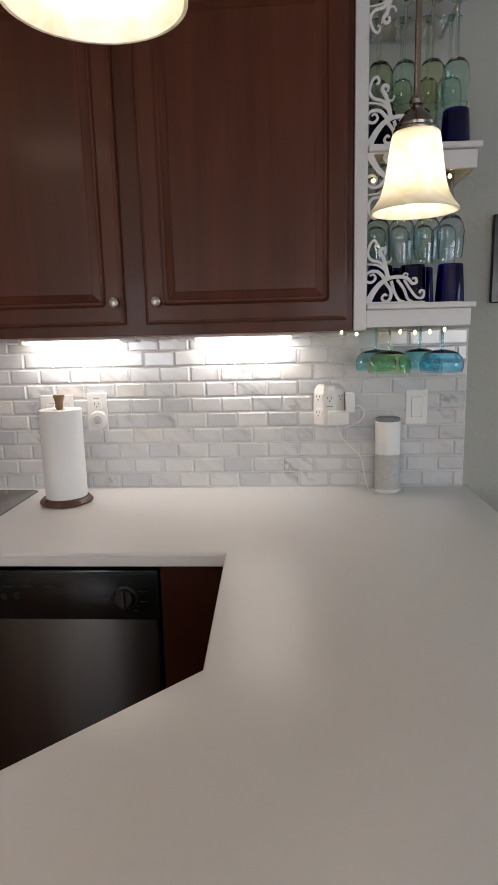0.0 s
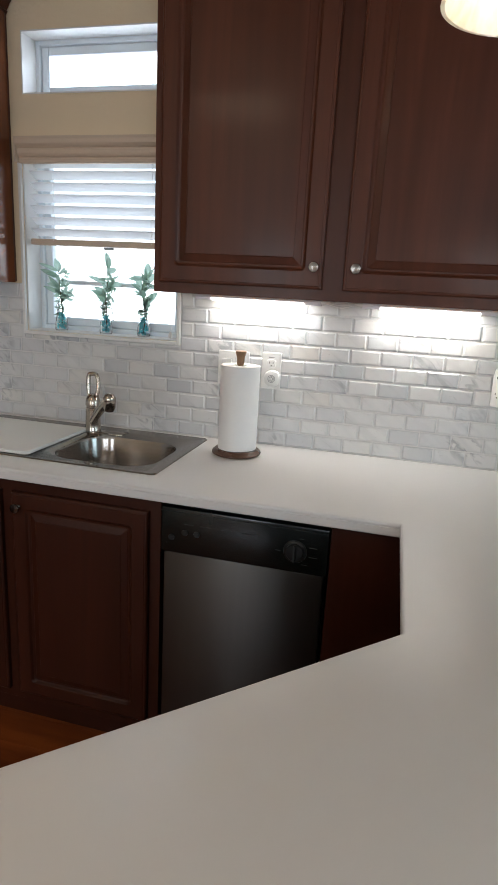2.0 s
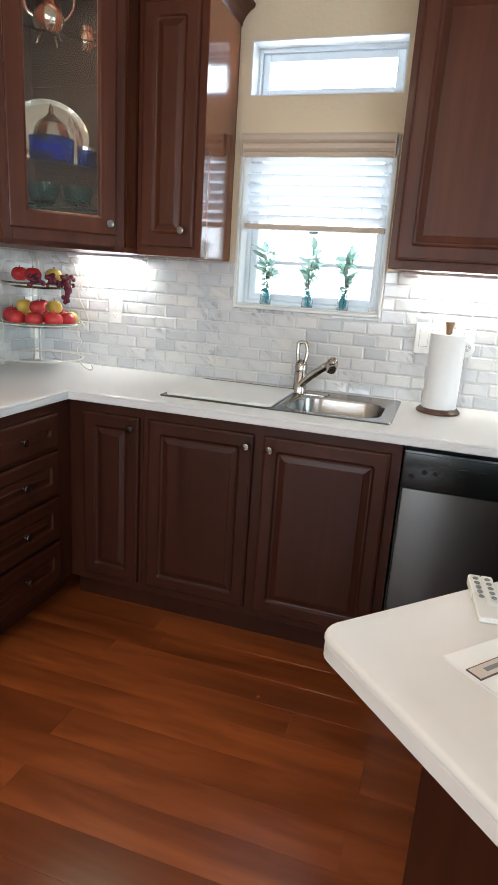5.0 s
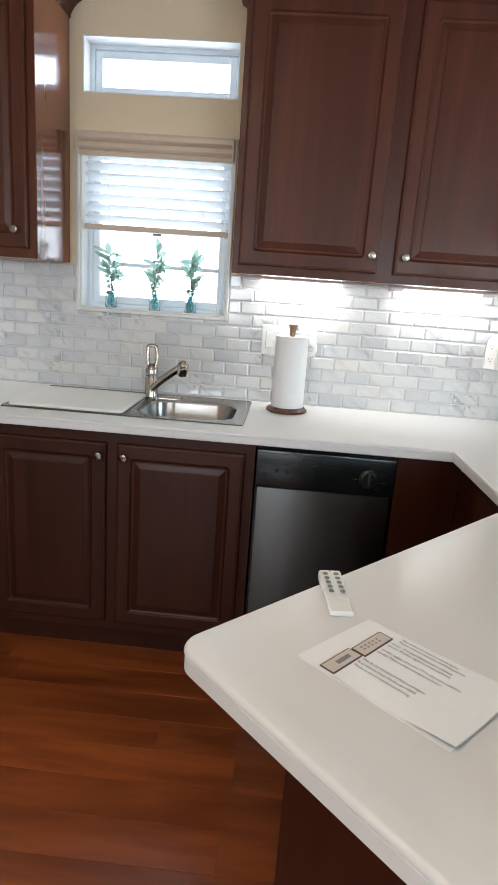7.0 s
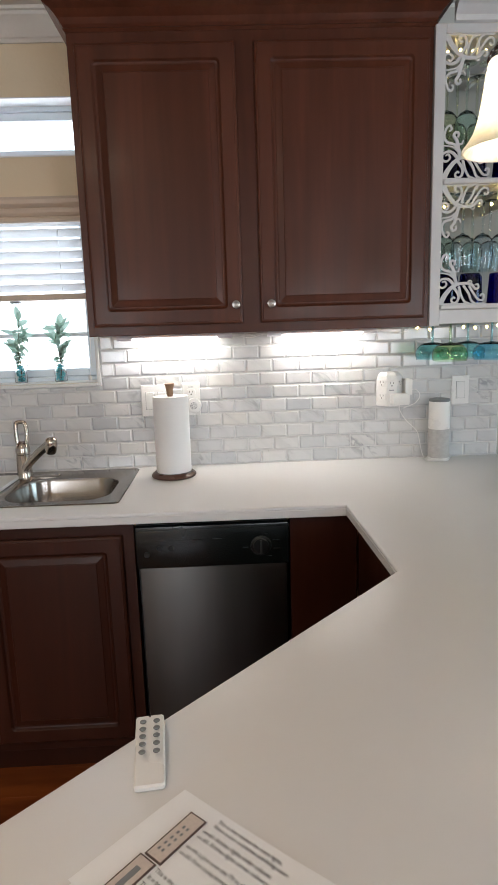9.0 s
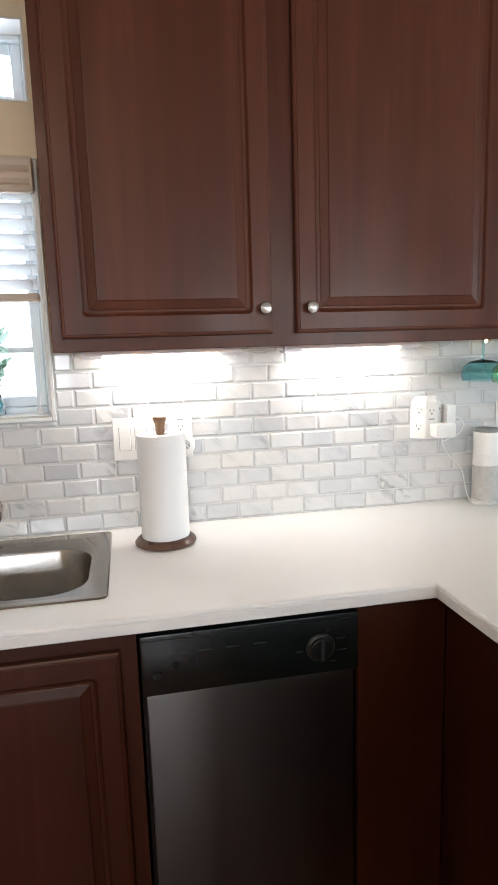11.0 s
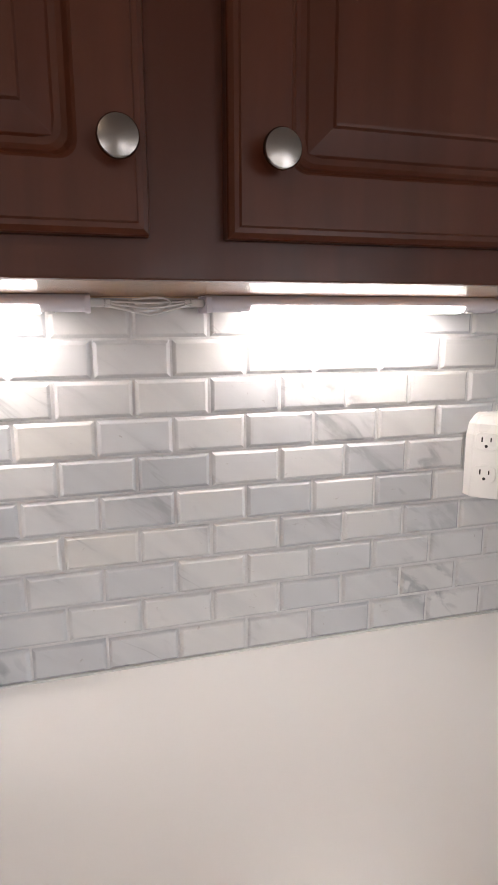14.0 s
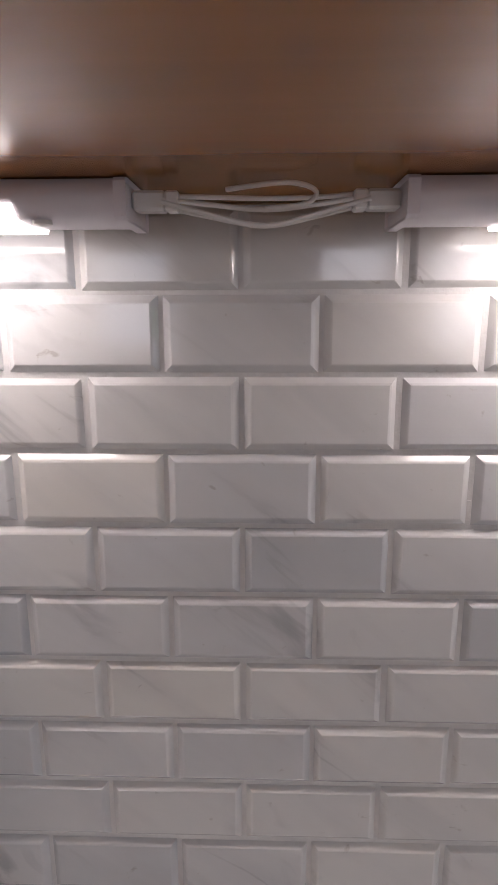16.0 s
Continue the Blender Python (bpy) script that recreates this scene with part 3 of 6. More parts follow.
def wall_strip(p, q, th, z0, z1, bm):
    a, b = Vector(p), Vector(q)
    d = (b - a).normalized()
    n = Vector((-d.y, d.x)) * th
    return extrude_poly([tuple(a), tuple(b), tuple(b + n), tuple(a + n)], z0, z1, bm)


def at_cc(bm):
    bm.transform(Matrix.Translation((ox, oy, oz)))
    return bm


CT = 2.535
b = bmesh.new()
extrude_poly(foot, 1.443, 1.461, b)
extrude_poly(foot, CT - 0.02, CT, b)
box(b, -2.645, -2.22455, 1.28955, 1.321, 1.4615, CT - 0.0205)
box(b, -1.932, -1.9145, 1.620, 2.034, 1.4615, CT - 0.0205)
part("body", at_cc(b), CAB, cc)
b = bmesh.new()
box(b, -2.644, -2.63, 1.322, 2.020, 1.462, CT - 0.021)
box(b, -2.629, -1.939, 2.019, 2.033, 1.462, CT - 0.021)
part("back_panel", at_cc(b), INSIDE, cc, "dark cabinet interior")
# frame and door across the corner: local x along the face
L = math.hypot(0.3105, 0.3105)
M45 = Matrix.Translation((-2.2245 + ox, 1.2895 + oy, 0)) @ Matrix.Rotation(radians(45), 4, "Z")
b = bmesh.new()
H = CT - 1.441
for q in ((0.0, 0.032, 0, 0.018, 0, H), (L - 0.032, L, 0, 0.018, 0, H), (0.0325, L - 0.0325, 0, 0.018, 0, 0.070), (0.0325, L - 0.0325, 0, 0.018, H - 0.10, H)):
    box(b, *q, bevel=0.001, seg=1)
b.transform(M45)
part("face_frame", b, CAB, cc)
DW_, DH = L - 0.058, 0.940
gd = part("door", door_bm(DW_, DH, True), CAB, cc, "glass door in a mahogany frame")
gd.matrix_local = M45 @ Matrix.Translation((0.022, -0.001, 0.060))
g = part("glass", boxed(0.064, DW_ - 0.064, -0.008, -0.005, 0.064, DH - 0.064), CLEAR, gd)
g.visible_shadow = False
knob(gd, DW_ - 0.028, -0.019, 0.040)
for z in (1.585, 1.735, 2.150):
    b = extrude_poly([(-2.625, 2.012), (-2.625, 1.335), (-2.24, 1.335), (-1.945, 1.63), (-1.945, 2.012)], z, z + 0.006)
    part("glass_shelf", at_cc(b), CLEAR, cc).visible_shadow = False
b = sweep([(o * 0.55, CT + 0.0005 + z * 0.4) for o, z in CROWN], [(-2.645, 1.2895), (-2.2245, 1.2895), (-1.914, 1.600), (-1.914, 2.034)])
part("crown", at_cc(b), CAB, cc, "moulded dark wood crown")

# base cabinets
BF = 1.434
BZ0, BZ1 = 0.105, 0.875


def base_cab(x0, x1, doors, label, category="cabinet"):
    c = thing("base_cabinet", ((x0 + x1) / 2, 2.03, 0.0), label, category)
    cx = (x0 + x1) / 2
    f = BF - 2.03
    part("body", boxed(x0 - cx + 0.001, x1 - cx - 0.001, f + 0.02, -0.002, 0.105, 0.66), CABSHADED, c)
    part("face_frame", boxed(x0 - cx, x1 - cx - 0.0005, f, f + 0.0195, BZ0, BZ1, bevel=0.001, seg=1), CABSHADED, c)
    part("toe_kick", boxed(x0 - cx + 0.001, x1 - cx - 0.001, f + 0.055, f + 0.070, 0.0, 0.1045), CABSHADED, c, "dark recessed toe kick")
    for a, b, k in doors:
        door(c, a - cx, b - cx, 0.140, 0.836, f - 0.001, (k - cx, 0.791) if k else None, mat=CABSHADED)
    return c


base_cab(-2.058, -1.728, [(-1.985, -1.742, -1.770)], "narrow dark mahogany base cabinet with one door")
base_cab(-1.7275, -0.760, [(-1.701, -1.281, -1.305), (-1.243, -0.795, -1.216)], "dark mahogany sink cabinet with two raised-panel doors")
# corner filler by the dishwasher
fl = thing("corner_filler", (-0.19, 1.5, 0.0), "plain dark mahogany panel between the dishwasher and the peninsula", "cabinet panel")
part("panel", boxed(-0.085, 0.128, BF - 1.5, BF - 1.5 + 0.02, 0.105, BZ1), CABSHADED, fl)
part("toe_kick", boxed(-0.085, 0.19, BF - 1.5 + 0.055, BF - 1.5 + 0.07, 0.0, 0.1045), CABSHADED, fl)

# drawer stack on the west run
ds = thing("drawer_cabinet", (-2.35, 1.0, 0.0), "dark mahogany drawer cabinet with knobs under the west counter", "cabinet")
part("body", boxed(-0.29, 0.268, -1.58, 0.46, 0.105, 0.66), CABSHADED, ds)
part("face_frame", boxed(0.27, 0.2895, -1.58, 0.452, BZ0, BZ1, bevel=0.001, seg=1), CABSHADED, ds)
part("toe_kick", boxed(0.20, 0.215, -1.58, 0.50, 0, 0.1045), CABSHADED, ds)
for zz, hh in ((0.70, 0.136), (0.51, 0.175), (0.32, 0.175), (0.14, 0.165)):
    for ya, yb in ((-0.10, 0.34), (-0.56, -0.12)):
        d = part("drawer_front", door_bm(yb - ya, hh), CABSHADED, ds)
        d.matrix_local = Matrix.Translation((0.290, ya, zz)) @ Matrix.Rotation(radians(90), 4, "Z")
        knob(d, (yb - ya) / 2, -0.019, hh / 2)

# ---------------------------------------------------------------- worktop
OUT = [(-2.640, 2.036), (-2.640, -0.60), (-2.040, -0.60), (-2.040, 1.402), (-0.104, 1.402), (-0.089, 0.889)]
P0, U, N_ = Vector((-0.795, 0.160)), Vector((0.6959, 0.7181)), Vector((0.6832, -0.7302))
E0 = P0 + N_ * 0.66
r = 0.035
for k in range(7):
    a = math.pi / 2 * k / 6
    OUT.append(tuple(P0 + U * r * (1 - math.sin(a)) + N_ * r * (1 - math.cos(a))))
for k in range(7):
    a = math.pi / 2 * k / 6
    OUT.append(tuple(E0 + U * r * (1 - math.cos(a)) - N_ * r * (1 - math.sin(a))))
OUT += [(0.660, E0.y + (0.660 - E0.x) / U.x * U.y), (0.660, 2.036)]
HOLE = rounded_rect(-1.690, -0.835, 1.530, 1.975, 0.03)


def slab(bm, outer, profile, hole):
    rings = [[bm.verts.new((x, y, z)) for x, y in inset_loop(outer, i)] for i, z in profile]
    n = len(outer)
    for a, b in zip(rings, rings[1:]):
        for i in range(n):
            bm.faces.new((a[i], a[(i + 1) % n], b[(i + 1) % n], b[i]))
    h = [[bm.verts.new((x, y, z)) for x, y in hole] for z in (profile[0][1], profile[-1][1])]
    m = len(hole)
    for i in range(m):
        bm.faces.new((h[0][i], h[0][(i + 1) % m], h[1][(i + 1) % m], h[1][i]))
    for ring, hr in ((rings[0], h[0]), (rings[-1], h[1])):
        edges = [bm.edges.get((ring[i], ring[(i + 1) % n])) for i in range(n)] + [bm.edges.get((hr[i], hr[(i + 1) % m])) for i in range(m)]
        bmesh.ops.triangle_fill(bm, use_beauty=True, use_dissolve=False, edges=edges)
    return bm


worktop = link("worktop", slab(bmesh.new(), OUT, [(0.007, 0.914), (0.0035, 0.9128), (0.0012, 0.910), (0.0, 0.9068), (0.0, 0.9047), (0.0032, 0.9034), (0.0034, 0.9016), (0.0014, 0.8998), (0.0014, 0.879), (0.004, 0.8765)], HOLE),
               COUNTER, smooth=True, kind="structure", label="white laminate worktop that wraps into an angled peninsula")

# peninsula base: kitchen side, angled side and end
pb = thing("peninsula_base", (0.0, 0.9, 0.0), "dark wood base under the angled peninsula", "cabinet")
A1 = P0 + U * 0.219 + N_ * 0.037
A2 = P0 + U * 0.219 + N_ * 0.50
B1 = Vector((-0.062, 0.905))
pts = [(-0.060, 1.433), tuple(B1), tuple(B1 + Vector((-0.002, -0.025))), tuple(A1), tuple(A2), (0.50, 0.86), (0.50, 2.03), (0.30, 2.03), (0.30, 1.433)]
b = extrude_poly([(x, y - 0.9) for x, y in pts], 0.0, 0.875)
part("body", b, CABSHADED, pb)
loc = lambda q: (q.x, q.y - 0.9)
part("end_panel", extrude_poly([loc(A1 + N_ * 0.01 - U * 0.012), loc(A2 - U * 0.012), loc(A2 - U * 0.0005), loc(A1 + N_ * 0.01 - U * 0.0005)], 0.10, 0.874), CABSHADED, pb)

# ---------------------------------------------------------------- dishwasher
dw = thing("dishwasher", (-0.517, 2.0, 0.0), "stainless steel dishwasher with a black control panel and dial", "dishwasher")
f = 1.427 - 2.0
part("tub", boxed(-0.238, 0.235, f + 0.03, 0.0, 0.02, 0.862), BLACKP, dw, "black dishwasher body")
dr = part("door", boxed(-0.230, 0.230, f, f + 0.028, 0.115, 0.7235, bevel=0.004), STEEL, dw, "brushed stainless steel door", smooth=True)
cp = part("control_panel", boxed(-0.238, 0.238, f - 0.006, f + 0.028, 0.7255, 0.860, bevel=0.006), BLACKP, dw, "black control panel", smooth=True)
part("trim", boxed(-0.238, 0.238, f - 0.0068, f - 0.005, 0.8485, 0.8500), DIALM, dw)
part("kick_plate", boxed(-0.235, 0.235, f + 0.05, f + 0.06, 0.0, 0.112), BLACKP, dw)
b = lathe([(0.0, 0.012), (0.022, 0.012), (0.024, 0.010), (0.0245, 0.003), (0.030, 0.0), (0.0, 0.0)], 32)
b.transform(Matrix.Rotation(radians(90), 4, "X"))
dl = part("dial", b, DIALM, cp, "round black timer dial", smooth=True)
dl.location = (0.150, f - 0.0065, 0.787)
b = boxed(-0.003, 0.003, -0.020, -0.011, -0.022, 0.022, bevel=0.001, seg=1)
part("pointer", b, MARK, dl)
b = lathe([(0.031, 0), (0.0325, 0), (0.0325, 0.0006), (0.031, 0.0006)], 40, closed=True)
b.transform(Matrix.Rotation(radians(90), 4, "X"))
part("dial_ring", b, MARK, dl)
for a, l in ((25, 0.022), (75, 0.012), (185, 0.016), (300, 0.014), (345, 0.022)):
    c_, s_ = math.cos(radians(a)), math.sin(radians(a))
    x, z = 0.040 * c_, 0.040 * s_
    part("dial_mark", boxed(x if c_ > 0 else x - l, x + l if c_ > 0 else x, -0.0006, 0.0, z - 0.0009, z + 0.0009), MARK, dl, "small grey marking")
for x in (-0.205, -0.165, -0.13):
    b = lathe([(0, 0.004), (0.008, 0.004), (0.009, 0.002), (0.009, 0), (0, 0)], 20)
    b.transform(Matrix.Rotation(radians(90), 4, "X"))
    o = part("button", b, DIALM, cp, smooth=True)
    o.location = (x, f - 0.006, 0.772 if x < -0.2 else 0.79)
for x in (-0.17, -0.12, -0.06, 0.0):
    part("panel_mark", boxed(x, x + 0.03, f - 0.0068, f - 0.006, 0.815, 0.8165), MARK, cp)

# ---------------------------------------------------------------- sink
sk = thing("sink", (-1.262, 1.7505, 0.914), "stainless steel double sink set into the white worktop", "sink")
b = bmesh.new()
X0, X1, Y0, Y1 = -0.446, 0.446, -0.240, 0.250
BX0, BX1, BY0, BY1 = 0.040, 0.402, -0.200, 0.126
outer = rounded_rect(X0, X1, Y0, Y1, 0.018, 5)
inner = rounded_rect(BX0, BX1, BY0, BY1, 0.095, 7)
inner2 = rounded_rect(-0.402, -0.010, BY0, BY1, 0.095, 7)
o0 = [b.verts.new((x, y, 0.0008)) for x, y in outer]
o1 = [b.verts.new((x, y, 0.0045)) for x, y in inset_loop(outer, 0.003)]
o2 = [b.verts.new((x, y, 0.0035)) for x, y in inset_loop(outer, 0.009)]
n = len(outer)
for p, q in ((o0, o1), (o1, o2)):
    for i in range(n):
        b.faces.new((p[i], p[(i + 1) % n], q[(i + 1) % n], q[i]))
edges = [b.edges.get((o2[i], o2[(i + 1) % n])) for i in range(n)]
bowls = []
for inn in (inner, inner2):
    rings = []
    for i, z in ((0.0, 0.0035), (0.004, 0.001), (0.007, -0.008), (0.014, -0.13), (0.030, -0.158), (0.06, -0.166), (0.088, -0.168)):
        rings.append([b.verts.new((x, y, z)) for x, y in inset_loop(inn, i)])
    m = len(inn)
    for p, q in zip(rings, rings[1:]):
        for i in range(m):
            b.faces.new((p[i], p[(i + 1) % m], q[(i + 1) % m], q[i]))
    b.faces.new(rings[-1])
    edges += [b.edges.get((rings[0][i], rings[0][(i + 1) % m])) for i in range(m)]
bmesh.ops.triangle_fill(b, use_beauty=True, edges=edges)
part("basin", b, BASIN, sk, "satin steel double basin with a flat rim", smooth=True)
d = part("drain", lathe([(0.0, 0.001), (0.022, 0.001), (0.030, 0.004), (0.040, 0.003), (0.040, 0.0), (0, 0)], 28), NICKEL, sk, smooth=True)
d.location = (0.22, -0.03, -0.1678)
d = part("hole_cover", lathe([(0.0, 0.006), (0.014, 0.005), (0.019, 0.0), (0, 0)], 24), NICKEL, sk, smooth=True)
d.location = (0.135, 0.185, 0.0037)
cb = thing("cutting_board", (-1.472, 1.716, 0.9185), "white plastic cutting board laid over one basin of the sink", "cutting board")
b = bmesh.new()
o = rounded_rect(-0.214, 0.214, -0.190, 0.190, 0.02, 4)
loops(b, [[(x, y, z) for x, y in inset_loop(o, i)] for i, z in ((0.002, 0), (0, 0.002), (0, 0.010), (0.002, 0.012))])
part("board", b, BOARD, cb)

fc = thing("faucet", (-1.240, 1.908, 0.9175), "brushed nickel pull-out kitchen faucet with its lever up", "faucet")
b = lathe([(0, 0), (0.030, 0), (0.030, 0.004), (0.030, 0.008), (0.0285, 0.014), (0.0275, 0.03), (0.0265, 0.092), (0.0235, 0.094), (0.0235, 0.098), (0.0270, 0.100), (0.0265, 0.116), (0.022, 0.132), (0.012, 0.142), (0, 0.144)], 28)
part("body", b, FAUCETM, fc, smooth=True)
b = tube(smooth_path([(0.006, -0.012, 0.040), (0.05, -0.060, 0.080), (0.110, -0.125, 0.128), (0.150, -0.165, 0.156)], 6), 0.0150, 14, taper=1.05)
part("spout", b, FAUCETM, fc, smooth=True)
b = lathe([(0, -0.046), (0.019, -0.046), (0.021, -0.043), (0.0245, -0.028), (0.0255, -0.008), (0.0245, 0.008), (0.018, 0.020), (0.008, 0.026), (0, 0.027)], 24)
b.transform(Matrix.Translation((0.162, -0.178, 0.164)) @ Matrix.Scale(0.86, 4) @ Matrix.Rotation(radians(18), 4, Vector((1, 0.6, 0))))
part("spray_head", b, FAUCETM, fc, smooth=True)
b = tube(smooth_path([(-0.014, 0.0, 0.126), (-0.020, 0.004, 0.165), (-0.020, 0.008, 0.205), (-0.012, 0.009, 0.214), (0.008, 0.009, 0.214), (0.016, 0.008, 0.200), (0.020, 0.004, 0.165), (0.014, 0.0, 0.128)], 6), 0.0080, 10)
part("lever", b, FAUCETM, fc, "looped lever handle", smooth=True)
o = rounded_rect(-0.055, 0.125, -0.022, 0.026, 0.02, 5)
b = loops(bmesh.new(), [[(x, y, z) for x, y in inset_loop(o, i)] for i, z in ((0, 0), (0.0, 0.003), (0.004, 0.006))])
part("deck_plate", b, FAUCETM, fc, smooth=True)

# ---------------------------------------------------------------- paper towel
pt = thing("paper_towel_holder", (-0.668, 1.862, 0.9142), "white paper towel roll on a dark round wooden holder", "paper towel holder")
b = lathe([(0, 0), (0.078, 0), (0.083, 0.003), (0.084, 0.008), (0.081, 0.013), (0.076, 0.016), (0.074, 0.019), (0.068, 0.0205), (0, 0.0205)], 48)
part("base", b, DARKWOOD, pt, smooth=True)
b = bmesh.new()
R0 = 0.0655
ring = []
nn = 72
for i in range(nn):
    a = 2 * math.pi * i / nn
    ring.append((a, R0 + 0.0012 * math.sin(a * 3 + 1) + (0.0022 if 5 < i < 12 else 0)))
rr = []
for z, s in ((0.021, 0.985), (0.023, 1.0), (0.10, 1.0), (0.20, 1.0), (0.300, 1.0), (0.303, 0.985)):
    rr.append([(q * s * math.cos(a), q * s * math.sin(a), z) for a, q in ring])
rr.append([(0.022 * math.cos(a), 0.022 * math.sin(a), 0.303) for a, q in ring])
rr.append([(0.021 * math.cos(a), 0.021 * math.sin(a), 0.27) for a, q in ring])
loops(b, rr, True, True)
part("roll", b, TOWEL, pt, "white paper towel roll", smooth=True)
part("rod", lathe([(0, 0.02), (0.008, 0.02), (0.008, 0.305), (0, 0.305)], 16), OAK, pt)
b = lathe([(0, 0.304), (0.011, 0.304), (0.0125, 0.310), (0.012, 0.318), (0.0135, 0.330), (0.018, 0.344), (0.0185, 0.349), (0.015, 0.351), (0, 0.351)], 24)
part("finial", b, OAK, pt, "light turned wooden finial", smooth=True)

# ---------------------------------------------------------------- pendant lamps


def pendant(x, y, z, r):
    p = thing("pendant_lamp", (x, y, CEILING), "lit pendant lamp with an alabaster bell shade", "pendant lamp", "pendant lamps over the peninsula")
    zb = z - CEILING
    k = r / 0.0645
    pr = [(0.0660, 0), (0.0655, 0.003), (0.059, 0.011), (0.051, 0.024), (0.0455, 0.042), (0.0415, 0.066), (0.0385, 0.090), (0.0355, 0.108), (0.0320, 0.114)]
    prof = [(a * k, zb + h * k) for a, h in pr]
    back = [(max(0.004, a * k - 0.003), zb + h * k - 0.0015 + (0.0015 if i == 0 else 0)) for i, (a, h) in enumerate(pr)][::-1]
    part("shade", lathe(prof + back, 48, closed=True), ALABASTER, p, "glowing alabaster glass bell shade", smooth=True)
    cz = zb + 0.113 * k
    b = lathe([(0.0335, cz - 0.003), (0.0350, cz), (0.0345, cz + 0.003), (0.0315, cz + 0.005), (0.0320, cz + 0.009), (0.0285, cz + 0.012), (0.0240, cz + 0.019), (0.0165, cz + 0.027), (0.0105, cz + 0.032), (0.0080, cz + 0.036), (0.0110, cz + 0.039), (0.0115, cz + 0.045), (0.0070, cz + 0.050), (0, cz + 0.051)], 36)
    part("cap", b, NICKEL, p, "ribbed nickel cap", smooth=True)
    part("rod", lathe([(0.0048, cz + 0.049), (0.0048, -0.018)], 14), NICKEL, p, smooth=True)
    part("canopy", lathe([(0, -0.024), (0.012, -0.022), (0.05, -0.012), (0.058, -0.001), (0, -0.001)], 32), NICKEL, p, smooth=True)
    b = lathe([(0, zb + 0.008), (0.013, zb + 0.012), (0.020, zb + 0.026), (0.021, zb + 0.038), (0.017, zb + 0.056), (0.012, zb + 0.068), (0.012, zb + 0.10), (0, zb + 0.10)], 20)
    part("bulb", b, BULB, p, "warm lit bulb", smooth=True)
    return p


pendant(0.256, 1.025, 1.624, 0.067)
pendant(-0.073, 0.453, 1.665, 0.0615)
# ---------------------------------------------------------------- under-cabinet light bars


# White plastic whose purple cast in shade is put into the colour
LEDBAR = plain("shade_tinted_plastic", (0.82, 0.79, 0.84), 0.4, scale=60, vary=0.03, relief=0.0)


def led_bar(x0, x1, cable_end):
    w = x1 - x0
    c = thing("under_cabinet_light", ((x0 + x1) / 2, 1.980, 1.4408), "lit white under-cabinet light bar", "under-cabinet light", "under-cabinet lights")
    h = w / 2
    prof = [(-0.026, 0.0), (-0.031, -0.004), (-0.0325, -0.009), (-0.031, -0.0145), (-0.026, -0.0185), (-0.014, -0.0200), (0.012, -0.0195), (0.020, -0.017), (0.024, -0.012), (0.024, 0.0)]
    bm = loops(bmesh.new(), [[(x, y, z) for y, z in prof] for x in (-h, -h + 0.004, h - 0.004, h)])
    part("housing", bm, LEDBAR, c, smooth=True)
    bm = loops(bmesh.new(), [[(x, y, z) for y, z in ((-0.0328, -0.0125), (-0.0312, -0.0165), (-0.0245, -0.0202), (-0.014, -0.0218), (0.018, -0.0212), (0.022, -0.0155))] for x in (-h + 0.052, h - 0.052)])
    part("diffuser", bm, LENS, c, "glowing white diffuser")
    for s in (-1, 1):
        part("end_cap", boxed(min(s * h, s * (h + 0.004)), max(s * h, s * (h + 0.004)), -0.0335, 0.0245, -0.0208, 0.0, bevel=0.005, seg=3), LEDBAR, c)
        part("plug", boxed(min(s * (h + 0.0045), s * (h + 0.022)), max(s * (h + 0.0045), s * (h + 0.022)), -0.018, -0.006, -0.014, -0.004, bevel=0.0015, seg=1), PLASTIC, c)
    b = lathe([(0, -0.003), (0.005, -0.002), (0.005, 0.0), (0, 0.0)], 12)
    b.transform(Matrix.Translation((h - 0.040, -0.024, -0.0192)))
    part("switch", b, PLASTIC, c)
    return c


led_bar(-0.860, -0.436, 1)
led_bar(-0.290, 0.118, -1)
led_bar(-2.40, -2.02, 1)
cab = thing("light_cable", (-0.363, 1.965, 1.432), "coiled white cable linking the two light bars", "cable")
b = bmesh.new()
for dy, dz, sag in ((-0.004, 0.0, 0.006), (0.002, -0.003, 0.010), (-0.009, -0.002, 0.012), (0.0, 0.002, 0.002)):
    tube(smooth_path([(-0.052, dy, dz), (-0.03, dy - 0.003, dz - sag * 0.5), (0.0, dy - 0.004, dz - sag), (0.028, dy, dz - sag * 0.45), (0.052, dy, dz + 0.001)], 6), 0.0013, 8, bm=b)
tube(smooth_path([(-0.02, -0.006, 0.004), (0.01, -0.012, 0.006), (0.024, -0.014, 0.002), (0.02, -0.014, -0.004), (0.0, -0.012, -0.006)], 6), 0.0013, 8, bm=b)
part("cord", b, PLASTIC, cab, smooth=True)
for s in (-1, 1):
    part("plug", boxed(min(s * 0.044, s * 0.051), max(s * 0.044, s * 0.051), -0.007, 0.005, -0.006, 0.004, bevel=0.001, seg=1), PLASTIC, cab)
cab = thing("light_cable", (0.187, 1.985, 1.432), "thin white cable under the cabinet", "cable")
b = tube(smooth_path([(-0.047, -0.012, 0.0), (-0.02, -0.010, -0.008), (0.02, -0.004, -0.014), (0.06, 0.0, -0.006), (0.07, 0.0, 0.006)], 8), 0.0016, 8)
part("cord", b, PLASTIC, cab, smooth=True)

# ---------------------------------------------------------------- plates, sockets and plugs
TF = 2.0292


def front(bm):
    """Turns a mesh made flat in x, y with its face up so that it faces -y."""
    bm.transform(Matrix.Rotation(radians(90), 4, "X"))
    return bm


